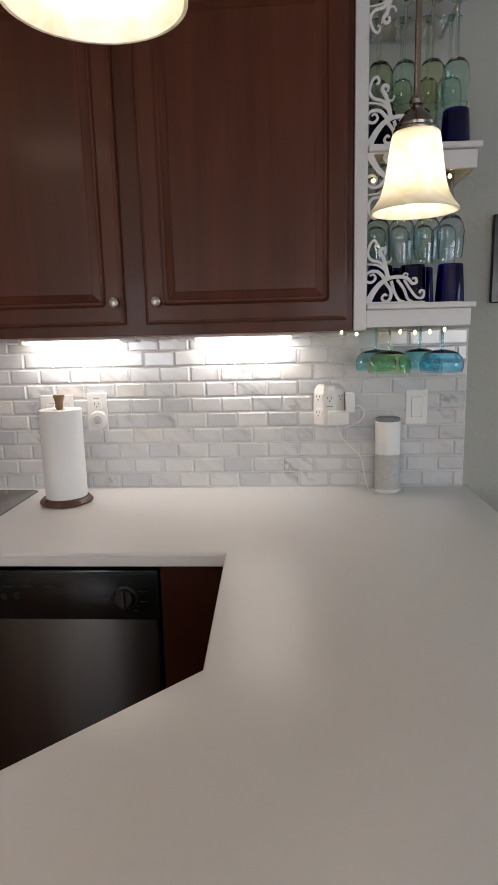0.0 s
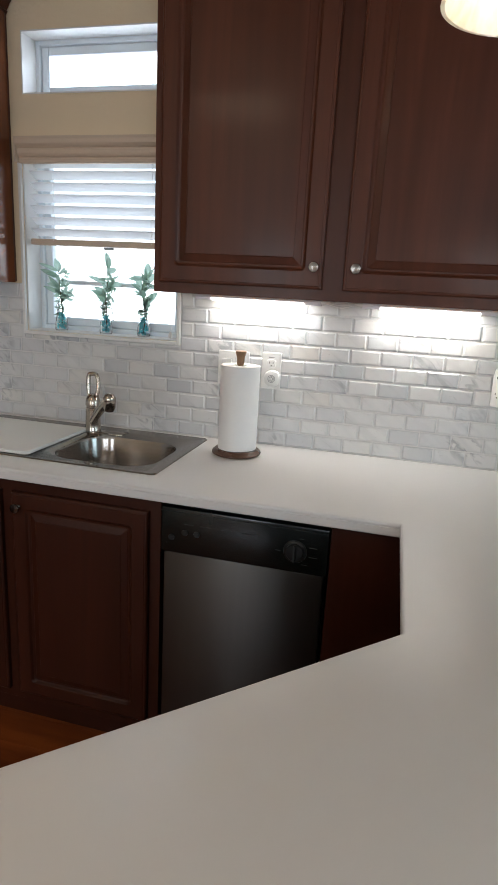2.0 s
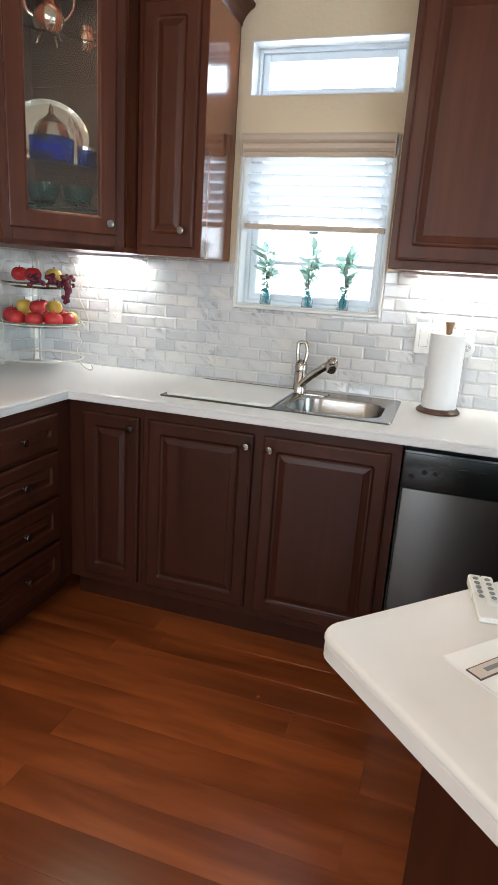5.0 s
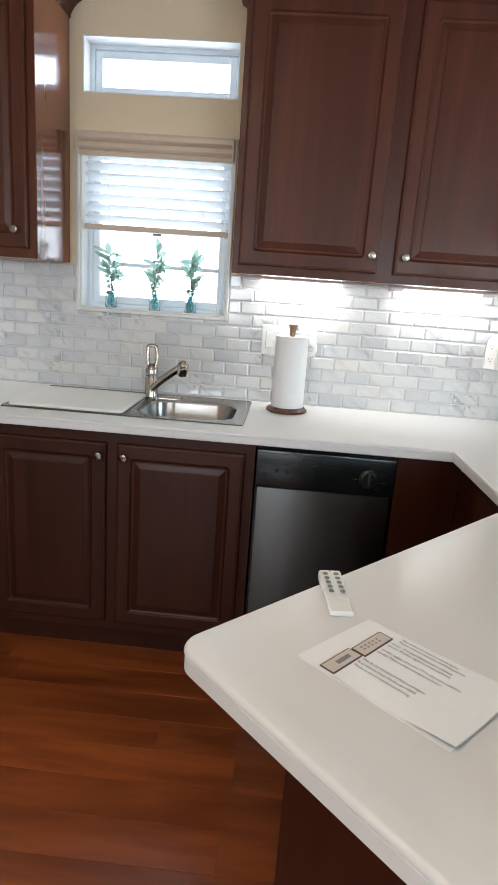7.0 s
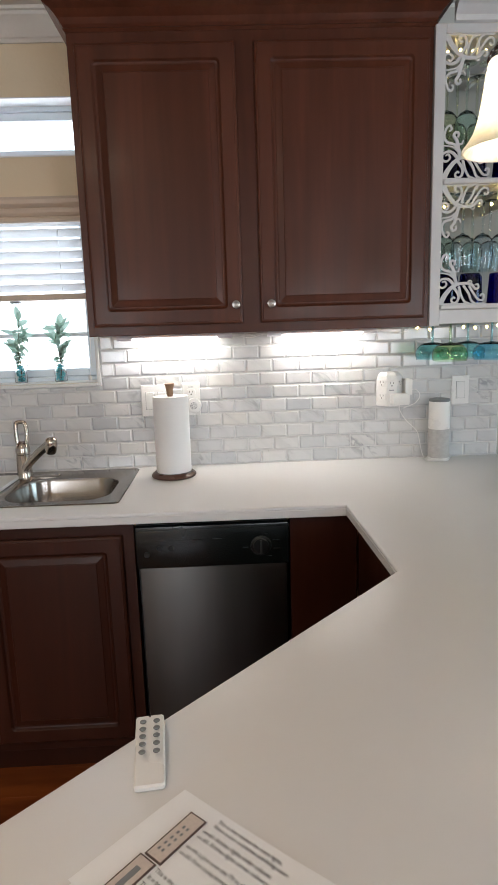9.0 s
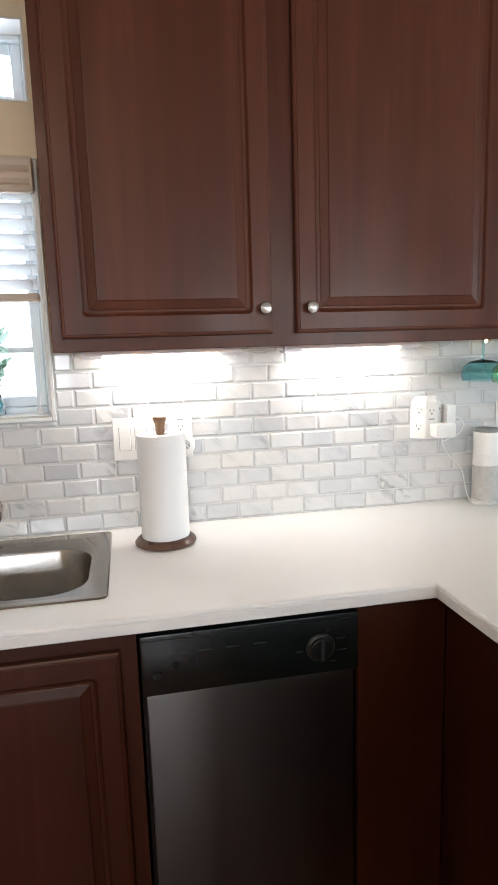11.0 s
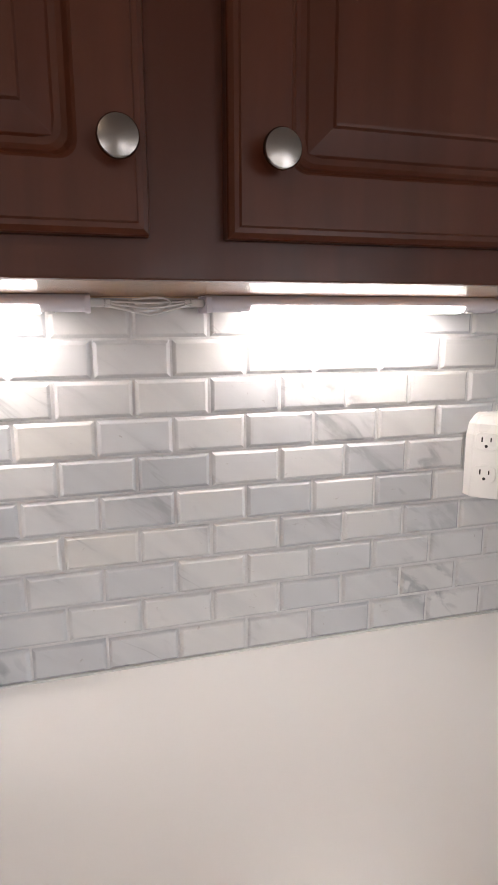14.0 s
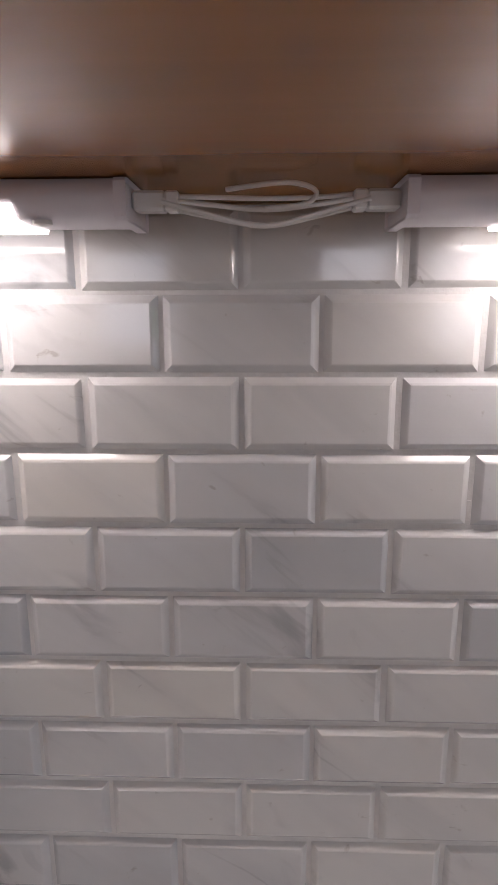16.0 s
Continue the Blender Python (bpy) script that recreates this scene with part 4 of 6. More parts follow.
def plate_bm(w, h, t=0.005):
    o = rounded_rect(-w / 2, w / 2, -h / 2, h / 2, 0.004, 3)
    return front(loops(bmesh.new(), [[(x, y, z) for x, y in inset_loop(o, i)] for i, z in ((0, 0), (0, t - 0.002), (0.0025, t))]))


def socket(parent, x, z, y=-0.0052):
    s = part("socket", front(loops(bmesh.new(), [[(px, py, q) for px, py in inset_loop(rounded_rect(-0.017, 0.017, -0.014, 0.014, 0.009, 4), i)] for i, q in ((0, 0), (0.0006, 0.0018))])), PLASTIC, parent)
    s.location = (x, y, z)
    for dx, w, hh in ((-0.0065, 0.0022, 0.008), (0.0065, 0.0020, 0.0065)):
        part("slot", boxed(dx - w / 2, dx + w / 2, -0.0024, -0.0017, 0.001 - hh / 2 + 0.002, 0.001 + hh / 2 + 0.002), SLOT, s)
    p = part("slot", front(lathe([(0, 0.0006), (0.0024, 0.0006), (0.0024, 0), (0, 0)], 12)), SLOT, s)
    p.location = (0, -0.0018, -0.0075)
    return s


def rocker(parent, x, y=-0.0052):
    s = part("rocker", front(loops(bmesh.new(), [[(px, py, q) for px, py in inset_loop(rounded_rect(-0.0165, 0.0165, -0.033, 0.033, 0.002, 2), i)] for i, q in ((0, 0), (0, 0.0015), (0.001, 0.0025))])), PLASTIC, parent)
    s.location = (x, y, 0)
    part("rocker_groove", boxed(-0.0175, 0.0175, -0.0004, 0.0, -0.034, 0.034), GREYPL, s)
    return s


sw = thing("light_switch", (-0.740, TF, 1.184), "white double light switch plate on the tiled wall", "light switch")
part("plate", plate_bm(0.116, 0.124), PLASTIC, sw)
rocker(sw, -0.023), rocker(sw, 0.023)
sw = thing("light_switch", (0.480, TF, 1.186), "white single light switch plate on the tiled wall beside the speaker", "light switch")
part("plate", plate_bm(0.070, 0.115), PLASTIC, sw)
rocker(sw, 0)
ou = thing("power_outlet", (-0.600, TF, 1.186), "white wall outlet behind the paper towel", "power outlet")
part("plate", plate_bm(0.070, 0.130), PLASTIC, ou)
socket(ou, 0, 0.026), socket(ou, 0, -0.022)
part("reset_buttons", boxed(-0.010, 0.010, -0.0060, -0.0048, 0.046, 0.049), GREYPL, ou)
ou = thing("power_outlet", (-2.198, TF, 1.186), "white wall outlet on the marble tiles", "power outlet")
part("plate", plate_bm(0.070, 0.115), PLASTIC, ou)
socket(ou, 0, 0.024), socket(ou, 0, -0.024)
nl = thing("plug_in_disc", (-0.590, 2.0205, 1.162), "round white plug-in device in the outlet", "plug-in device")
b = front(lathe([(0, 0), (0.012, 0), (0.013, 0.004), (0.026, 0.008), (0.030, 0.013), (0.030, 0.020), (0.027, 0.026), (0.015, 0.029), (0, 0.029)], 36))
part("body", b, PLASTIC, nl, smooth=True)
for r0 in (0.004, 0.008, 0.012):
    b = front(lathe([(r0, 0.0290 - r0 * 0.02), (r0 + 0.0014, 0.0290 - r0 * 0.02), (r0 + 0.0014, 0.0296), (r0, 0.0296)], 28, closed=True))
    part("grille_ring", b, GREYPL, nl)

tap = thing("outlet_adapter", (0.190, TF, 1.200), "white multi-outlet wall adapter plugged in below the cabinet", "outlet adapter")
fp = [(-0.050, -0.001), (0.050, -0.001), (0.050, -0.018), (0.020, -0.046), (-0.020, -0.046), (-0.050, -0.018)]
rr = []
for z, s, dy in ((-0.066, 0.93, 0), (-0.064, 1.0, 0), (0.035, 1.0, 0), (0.052, 0.93, 0), (0.064, 0.74, 0), (0.068, 0.60, 0)):
    rr.append([(x * s, (y + 0.001) * (s if y < -0.01 else 1) - 0.001, z) for x, y in fp])
part("body", loops(bmesh.new(), rr), PLASTIC, tap)
slant = math.degrees(math.atan2(0.028, 0.030))
for sx, angle in ((-1, -slant), (1, slant)):
    for z in (0.026, -0.026):
        if sx == 1 and z < 0:
            continue
        s = socket(tap, 0, z, 0)
        s.matrix_local = Matrix.Translation((sx * 0.0352, -0.0322, z)) @ Matrix.Rotation(radians(angle), 4, "Z")
s = socket(tap, 0.0, 0.022, -0.0463)
part("print_bar", boxed(-0.010, 0.010, -0.0468, -0.0461, -0.004, -0.001), GREYPL, tap)
adp = thing("power_adapter", (0.213, 1.958, 1.164), "white power adapter with a thin cord down to the worktop", "power adapter")
part("body", boxed(-0.030, 0.036, -0.024, 0.022, -0.021, 0.021, bevel=0.005), PLASTIC, adp, smooth=True)
part("cord", tube(smooth_path([(0.0, 0.0, -0.0205), (0.004, 0.0, -0.045), (0.03, 0.005, -0.085), (0.075, 0.010, -0.130), (0.088, 0.008, -0.180), (0.094, 0.0, -0.215), (0.106, -0.010, -0.2435), (0.125, -0.020, -0.2470)], 8), 0.0019, 8), PLASTIC, adp, "thin white cord", smooth=True)
adp = thing("power_adapter", (0.256, 1.998, 1.209), "slim white plug-in adapter on the side of the outlet strip", "power adapter")
part("body", boxed(-0.013, 0.016, -0.02, 0.028, -0.032, 0.030, bevel=0.004), PLASTIC, adp, smooth=True)
part("cord", tube(smooth_path([(0.016, 0.0, -0.012), (0.035, -0.005, -0.014), (0.048, -0.01, -0.035), (0.030, -0.012, -0.065), (-0.02, -0.010, -0.085)], 8), 0.0019, 8), PLASTIC, adp, smooth=True)

sp = thing("smart_speaker", (0.378, 1.972, 0.9142), "tall white cylinder speaker with a grey mesh lower half", "speaker")
b = lathe([(0, 0), (0.0395, 0), (0.0405, 0.002), (0.0405, 0.012), (0, 0.012)], 40)
part("base", b, PLASTIC, sp, smooth=True)
b = lathe([(0, 0.0125), (0.0405, 0.0125), (0.0408, 0.014), (0.0408, 0.1265), (0, 0.1265)], 40)
part("mesh_shell", b, plain("speaker_mesh", (0.50, 0.49, 0.47), 0.6, scale=500, vary=0.25, relief=0.4), sp, "grey perforated lower half", smooth=True)
part("upper_shell", lathe([(0, 0.127), (0.0405, 0.127), (0.0405, 0.232), (0.0395, 0.235), (0, 0.235)], 40), PLASTIC, sp, smooth=True)
part("top_ring", lathe([(0.0395, 0.2353), (0.0400, 0.240), (0.0392, 0.245), (0.034, 0.246), (0.028, 0.244), (0.0, 0.244), (0.0, 0.2353)], 40), GREYPL, sp, "grey metal top ring", smooth=True)
cc2 = thing("speaker_cord", (0.378, 1.972, 0.9142), "white cord coiled round the foot of the speaker", "cable")
pts = []
for i in range(100):
    a = i / 100 * 2 * math.pi * 2.6
    rad = 0.044 + 0.005 * math.sin(a * 0.7) + 0.002 * (i / 100)
    pts.append((rad * math.cos(a), rad * math.sin(a) * 1.0, 0.003 + 0.010 * i / 100))
part("cord", tube(pts, 0.0019, 8), PLASTIC, cc2, smooth=True)

# ---------------------------------------------------------------- blind
bl = thing("window_blind", (-1.277, 2.06, 1.58), "white slatted blind half raised under a beige moulded valance", "window blind")
vp = [(0.0, 0.286), (-0.012, 0.286), (-0.016, 0.290), (-0.018, 0.300), (-0.013, 0.303), (-0.013, 0.306), (-0.020, 0.309), (-0.026, 0.318), (-0.027, 0.330), (-0.022, 0.333), (-0.022, 0.336), (-0.030, 0.340), (-0.038, 0.348), (-0.040, 0.362), (-0.036, 0.372), (0.0, 0.372)]
X = 0.311
b = loops(bmesh.new(), [[(x, -0.032 + y, z) for y, z in vp] for x in (-X, X)])
part("valance", b, BEIGE, bl, "beige moulded valance")
for s in (-1, 1):
    part("valance_return", boxed(min(s * X, s * (X + 0.006)), max(s * X, s * (X + 0.006)), -0.070, -0.032, 0.287, 0.371), BEIGE, bl)
slat = None
for i in range(7):
    z = 0.040 + 0.0405 * i
    w = 0.300
    if slat is None:
        t = radians(-30)
        pr = []
        for k in range(5):
            u = -0.024 + 0.012 * k
            pr.append((u, 0.0015 * (1 - (u / 0.024) ** 2)))
        ring = pr + [(u, v - 0.0024) for u, v in pr[::-1]]
        ring = [(u * math.cos(t) - v * math.sin(t), u * math.sin(t) + v * math.cos(t)) for u, v in ring]
        b = loops(bmesh.new(), [[(x, y, zz) for y, zz in ring] for x in (-w, w)])
        s = part("slat", b, BLIND, bl)
        slat = s.data
    else:
        s = new("slat", slat)
        s.parent = bl
    s.location = (0, 0.015, z + 0.014)
part("bottom_rail", boxed(-0.302, 0.302, -0.006, 0.034, 0.006, 0.028, bevel=0.004), BEIGE, bl, "beige bottom rail")
for x in (-0.20, 0.20):
    for yy in (-0.010, 0.040):
        part("ladder_cord", tube([(x, yy, 0.02), (x, yy, 0.30)], 0.0009, 5), BLIND, bl)
part("pull_cord", tube(smooth_path([(0.286, -0.002, 0.30), (0.288, -0.004, 0.0), (0.290, -0.006, -0.17), (0.286, -0.008, -0.255), (0.280, -0.010, -0.290)], 6), 0.0012, 6), BLIND, bl)
part("cord_tassel", lathe([(0, 0), (0.006, 0.002), (0.008, 0.010), (0.005, 0.022), (0, 0.025)], 12, at=(0.280, -0.010, -0.311)), PLASTIC, bl, smooth=True)
latch = thing("window_latch", (-1.285, 2.128, 1.585), "small grey latch on the window sash", "window latch")
part("lever", boxed(-0.020, 0.020, -0.012, 0.0, -0.006, 0.004, bevel=0.002, seg=1), GREYPL, latch)

# ---------------------------------------------------------------- vases with cuttings


def leaf_into(bm, base, direction, length, width, rnd):
    d = Vector(direction).normalized()
    s = d.cross(Vector((rnd.uniform(-0.3, 0.3), 1, rnd.uniform(-0.3, 0.3)))).normalized()
    n = s.cross(d).normalized()
    left, mid, right = [], [], []
    for i in range(6):
        t = i / 5
        p = Vector(base) + d * length * t - n * length * 0.25 * t * t
        w = width * math.sin(math.pi * min(1, t * 0.92 + 0.08)) ** 0.8 / 2
        left.append(bm.verts.new(p - s * w + n * w * 0.35))
        mid.append(bm.verts.new(p))
        right.append(bm.verts.new(p + s * w + n * w * 0.35))
    for a, b_ in ((left, mid), (mid, right)):
        for i in range(5):
            bm.faces.new((a[i], b_[i], b_[i + 1], a[i + 1]))


BEADM = translucent("blue_water_beads", (0.22, 0.62, 0.78), 0.15, 0.6, 40, 0.2)


def vase(x, seed, height, spread, cap):
    rnd = random.Random(seed)
    v = thing("plant_vase", (x, 2.082, 1.2682), "small glass vase with blue water beads and leafy green cutting", "plant in a vase", "vases on the window sill")
    pr = [(0.0, 0.0), (0.022, 0.0), (0.0245, 0.004), (0.0240, 0.030), (0.0180, 0.058), (0.0125, 0.085), (0.0125, 0.112), (0.0165, 0.122)]
    back = [(r_ - 0.0018, z) for r_, z in pr[:1:-1]] + [(0.0, 0.004)]
    part("glass", lathe(pr + back, 24), CLEAR, v, smooth=True)
    b = bmesh.new()
    for i in range(90):
        z = rnd.uniform(0.009, 0.068)
        a, rr_ = rnd.uniform(0, 6.28), rnd.uniform(0.3, 1) * (0.018 if z < 0.034 else 0.018 - (z - 0.034) * 0.27)
        bmesh.ops.create_icosphere(b, subdivisions=1, radius=rnd.uniform(0.003, 0.0045), matrix=Matrix.Translation((rr_ * math.cos(a), rr_ * math.sin(a), z)))
    part("water_beads", b, BEADM, v, "pale blue water beads", smooth=True, kind="stuff")
    stem = smooth_path([(0, 0, 0.012), (0.003, 0.002, 0.07), (-0.002, 0, 0.13), (rnd.uniform(-0.01, 0.01), 0, 0.18), (rnd.uniform(-0.02, 0.02), 0, height * 0.85)], 6)
    part("stem", tube(stem, 0.0022, 6, taper=0.5), STEM, v, smooth=True)
    roots = bmesh.new()
    for i in range(5):
        a = rnd.uniform(-1, 1)
        tube(smooth_path([(0, 0, 0.13), (0.018 * a, 0.004, 0.12), (0.036 * a, 0.0, 0.09), (0.030 * a + 0.01, 0, 0.05)], 5), 0.0008, 5, bm=roots)
    part("roots", roots, STEM, v)
    side = bmesh.new()
    sprigs = []
    for i in range(4):
        p = stem[int((0.45 + 0.12 * i) * (len(stem) - 1))]
        dx = rnd.choice((-1, 1)) * rnd.uniform(0.025, 0.050) * spread
        q = p + Vector((dx, rnd.uniform(-0.015, 0.01), rnd.uniform(-0.005, 0.035)))
        tube(smooth_path([p, (p + q) / 2 + Vector((0, 0, 0.006)), q], 4), 0.0011, 5, bm=side)
        sprigs.append((p, q))
    part("side_stems", side, STEM, v)
    b = bmesh.new()
    for p, q in sprigs:
        for i in range(6):
            leaf_into(b, p.lerp(q, 0.4 + 0.12 * i), (rnd.uniform(-1, 1), rnd.uniform(-0.6, 0.3), rnd.uniform(-0.7, 0.9)), rnd.uniform(0.016, 0.034), rnd.uniform(0.007, 0.013), rnd)
    for i in range(14):
        t = 0.42 + 0.58 * i / 13
        p = stem[int(t * (len(stem) - 1))]
        a = rnd.uniform(-1.35, 1.35)
        d = (a * spread, rnd.uniform(-0.5, 0.35), rnd.uniform(-0.1, 1.0))
        leaf_into(b, p, d, rnd.uniform(0.040, 0.080), rnd.uniform(0.013, 0.024), rnd)
    for i in range(26):
        p = stem[int(0.28 * (len(stem) - 1)) + rnd.randint(0, 9)]
        leaf_into(b, p, (rnd.uniform(-1, 1), rnd.uniform(-0.5, 0.3), rnd.uniform(-0.5, 0.4)), rnd.uniform(0.018, 0.038), rnd.uniform(0.006, 0.011), rnd)
    leaf_into(b, stem[-1], (rnd.uniform(-0.2, 0.2), 0, 1), cap, 0.03, rnd)
    part("leaves", b, LEAF, v, "green leaves", smooth=True, kind="stuff")
    return v


vase(-1.471, 3, 0.262, 1.0, 0.05)
vase(-1.278, 8, 0.285, 0.75, 0.06)
vase(-1.120, 12, 0.250, 0.75, 0.06)

# ---------------------------------------------------------------- open white shelf unit
sh = thing("shelf_unit", (0.39, 2.03, 1.441), "white painted open end shelf with scrolled fretwork brackets", "shelf")
SX, SY, SZ = 0.39, 2.03, 1.441


def sbox(name, x0, x1, y0, y1, z0, z1, bv=0.0015):
    return part(name, boxed(x0 - SX, x1 - SX, y0 - SY, y1 - SY, z0 - SZ, z1 - SZ, bevel=bv, seg=1), SHELFW, sh)


sbox("side_panel", 0.2340, 0.2515, 1.706, 2.029, 1.441, 2.362)
sbox("stile", 0.2340, 0.2680, 1.686, 1.7055, 1.441, 2.362)
sbox("top_rail", 0.2685, 0.546, 1.686, 1.7055, 2.335, 2.362)
sbox("top_board", 0.2520, 0.546, 1.706, 2.029, 2.345, 2.362)
for z in (1.4950, 1.892):
    sbox("shelf_board", 0.2520, 0.556, 1.706, 2.029, z, z + 0.016)
    sbox("shelf_nosing", 0.2685, 0.556, 1.678, 1.7055, z, z + 0.016, 0.003)
    sbox("apron", 0.2685 if z < 1.6 else 0.455, 0.546, 1.690, 1.7055, z - 0.047, z - 0.001)
    sbox("side_apron", 0.5325, 0.546, 1.706, 2.029, z - 0.047, z - 0.001)
    for x in (0.320, 0.392, 0.462, 0.522):
        sbox("hanging_rail", x - 0.006, x + 0.006, 1.715, 2.02, z - 0.012, z - 0.0005)
for x in (0.320, 0.392, 0.462, 0.522):
    sbox("hanging_rail", x - 0.006, x + 0.006, 1.715, 2.02, 2.286, 2.296)
    for y in (1.74, 2.0):
        sbox("rail_post", x - 0.004, x + 0.004, y, y + 0.012, 2.2963, 2.3448)
cp_ = [(0.0, 0.0), (0.010, 0.004), (0.014, 0.018), (0.030, 0.040), (0.044, 0.048), (0.046, 0.058), (0.0, 0.058)]
part("crown", sweep([(o, 0.9215 + z) for o, z in cp_], [(0.2905 - SX, 1.686 - SY), (0.546 - SX, 1.686 - SY), (0.546 - SX, 2.029 - SY)]), SHELFW, sh, "white moulded crown")


def ribbon(bm, pts, w0, w1, t=0.006):
    """A flat bar in the x, z plane along the points, its width going from w0 to w1."""
    n = len(pts)
    fr, bk = [], []
    for i, p in enumerate(pts):
        a, c = pts[max(i - 1, 0)], pts[min(i + 1, n - 1)]
        dx, dz = c[0] - a[0], c[1] - a[1]
        l_ = math.hypot(dx, dz) or 1
        nx, nz = -dz / l_, dx / l_
        w = (w0 + (w1 - w0) * i / (n - 1)) / 2
        fr.append((bm.verts.new((p[0] + nx * w, 0, p[1] + nz * w)), bm.verts.new((p[0] - nx * w, 0, p[1] - nz * w))))
        bk.append((bm.verts.new((p[0] + nx * w, t, p[1] + nz * w)), bm.verts.new((p[0] - nx * w, t, p[1] - nz * w))))
    for i in range(n - 1):
        bm.faces.new((fr[i][0], fr[i][1], fr[i + 1][1], fr[i + 1][0]))
        bm.faces.new((bk[i][0], bk[i + 1][0], bk[i + 1][1], bk[i][1]))
        bm.faces.new((fr[i][0], fr[i + 1][0], bk[i + 1][0], bk[i][0]))
        bm.faces.new((fr[i][1], bk[i][1], bk[i + 1][1], fr[i + 1][1]))
    for k in (0, n - 1):
        bm.faces.new((fr[k][0], bk[k][0], bk[k][1], fr[k][1]))


STROKES = [
    (26, 15, ((5, 2), (35, 58), (75, 105), (118, 130))), (15, 8, ((112, 130), (170, 136), (215, 126), (240, 100), (262, 104), (258, 126), (240, 124))),
    (8, 4, ((186, 130), (200, 152), (216, 148), (214, 138))), (17, 9, ((115, 122), (98, 190), (86, 236), (68, 262), (78, 284), (98, 276), (94, 254))),
    (8, 5, ((96, 216), (108, 212), (122, 216), (130, 236))), (12, 8, ((112, 150), (74, 208), (24, 226), (4, 262), (20, 312), (42, 324), (52, 302), (38, 292))),
    (10, 5, ((110, 160), (60, 196), (-8, 206))), (15, 9, ((104, 116), (62, 162), (18, 166), (-8, 146))), (11, 7, ((-6, 118), (24, 110), (46, 130), (34, 152), (16, 144))),
    (13, 8, ((98, 108), (128, 66), (126, 24), (100, 8), (82, 26), (96, 46), (108, 38))), (12, 8, ((130, 116), (146, 62), (172, 16), (198, 6), (206, -4))),
    (12, 8, ((160, 122), (196, 74), (218, 22), (240, 6), (246, -4))), (11, 8, ((198, 120), (236, 62), (268, 26), (298, 26), (304, 56), (286, 62), (280, 48))),
    (20, 12, ((-4, 30), (14, 14), (30, -4))), (9, 7, ((-6, 2), (120, 2), (310, 2)))]


def fretwork(flip):
    bm = bmesh.new()
    for n_, (w0, w1, pts) in enumerate(STROKES):
        path = smooth_path([(x * 0.0005, 0.0, z * 0.0005) for x, z in pts], 6)
        t = bmesh.new()
        ribbon(t, [(q.x, q.z) for q in path], w0 * 0.00066, w1 * 0.00066, 0.006 - 0.0002 * n_)
        t.transform(Matrix.Translation((0, 0.0001 * n_, 0)))
        me = bpy.data.meshes.new("t")
        t.to_mesh(me)
        t.free()
        bm.from_mesh(me)
        bpy.data.meshes.remove(me)
    if flip:
        bm.transform(Matrix.Diagonal((1, 1, -1, 1)))
    return bm


for z, flip in ((1.5115, False), (1.8915, True), (1.9085, False), (2.3345, True)):
    f_ = part("fretwork", fretwork(flip), SHELFW, sh, "scrolled white fretwork bracket")
    f_.location = (0.2690 - SX, 1.6915 - SY, z - SZ)


def hanging_glass(x, y, z, mat, bowl_r, bowl_h, stem, label, squat=False):
    """A stemmed glass that hangs upside down by its foot from z."""
    g = thing("wine_glass", (x, y, z), label, "wine glass", "glasses hanging in the shelf rack")
    if squat:
        out = [(0.030, 0.0), (0.030, -0.002), (0.006, -0.004), (0.0042, -0.012), (0.0042, -stem), (0.012, -stem - 0.002), (bowl_r * 0.50, -stem - 0.005), (bowl_r * 0.74, -stem - 0.012), (bowl_r * 0.90, -stem - 0.023), (bowl_r * 0.985, -stem - 0.037), (bowl_r, -stem - 0.050), (bowl_r * 0.93, -stem - bowl_h)]
    else:
        out = [(0.030, 0.0), (0.030, -0.002), (0.006, -0.004), (0.0042, -0.012), (0.0042, -stem), (0.010, -stem - 0.004), (bowl_r * 0.60, -stem - 0.010), (bowl_r * 0.88, -stem - 0.026), (bowl_r, -stem - 0.050), (bowl_r * 0.93, -stem - bowl_h * 0.8), (bowl_r * 0.86, -stem - bowl_h)]
    inn = [(r_ - 0.0016, z_ - (0.0 if i else 0.003)) for i, (r_, z_) in enumerate(out[6:])][::-1] + [(0.0, -stem - 0.008)]
    part("glass", lathe([(0.0, 0.0)] + out + inn, 28), mat, g, smooth=True)
    return g


RAILS = (0.340, 0.410, 0.475)
for y in (1.80, 1.93):
    hanging_glass(0.350 - (0.02 if y > 1.9 else 0), y, 1.4825, GTEAL if y > 1.9 else GGREEN, 0.063, 0.066, 0.100, "%s margarita glass hanging under the white shelf" % ("teal" if y > 1.9 else "green"), True)
    hanging_glass(0.500 - (0.035 if y > 1.9 else 0), y, 1.4825, GTEAL if y > 1.9 else GAQUA, 0.063, 0.066, 0.100, "%s margarita glass hanging under the white shelf" % ("teal" if y > 1.9 else "aqua blue"), True)
for y in (1.78, 1.90):
    for i, x in enumerate((0.308, 0.374, 0.444, 0.508)):
        m = (GMINT, GPALE, GPALE, GPALE)[i] if y < 1.85 else (GPALE, CLEAR, GMINT, GPALE)[i]
        hanging_glass(x + (0.012 if y > 1.85 else 0), y, 1.8795, m, 0.037, 0.120, 0.128, "pale tinted stemmed glass hanging upside down over blue tumblers")
        m = (GOLIVE, GMINT, GOLIVE, GMINT)[i] if y < 1.85 else (GPALE, GOLIVE, GOLIVE, GMINT)[i]
        hanging_glass(x + (0.012 if y > 1.85 else 0), y, 2.2855, m, 0.037, 0.120, 0.142, "green tinted stemmed glass hanging in the top of the shelf")
tum = None
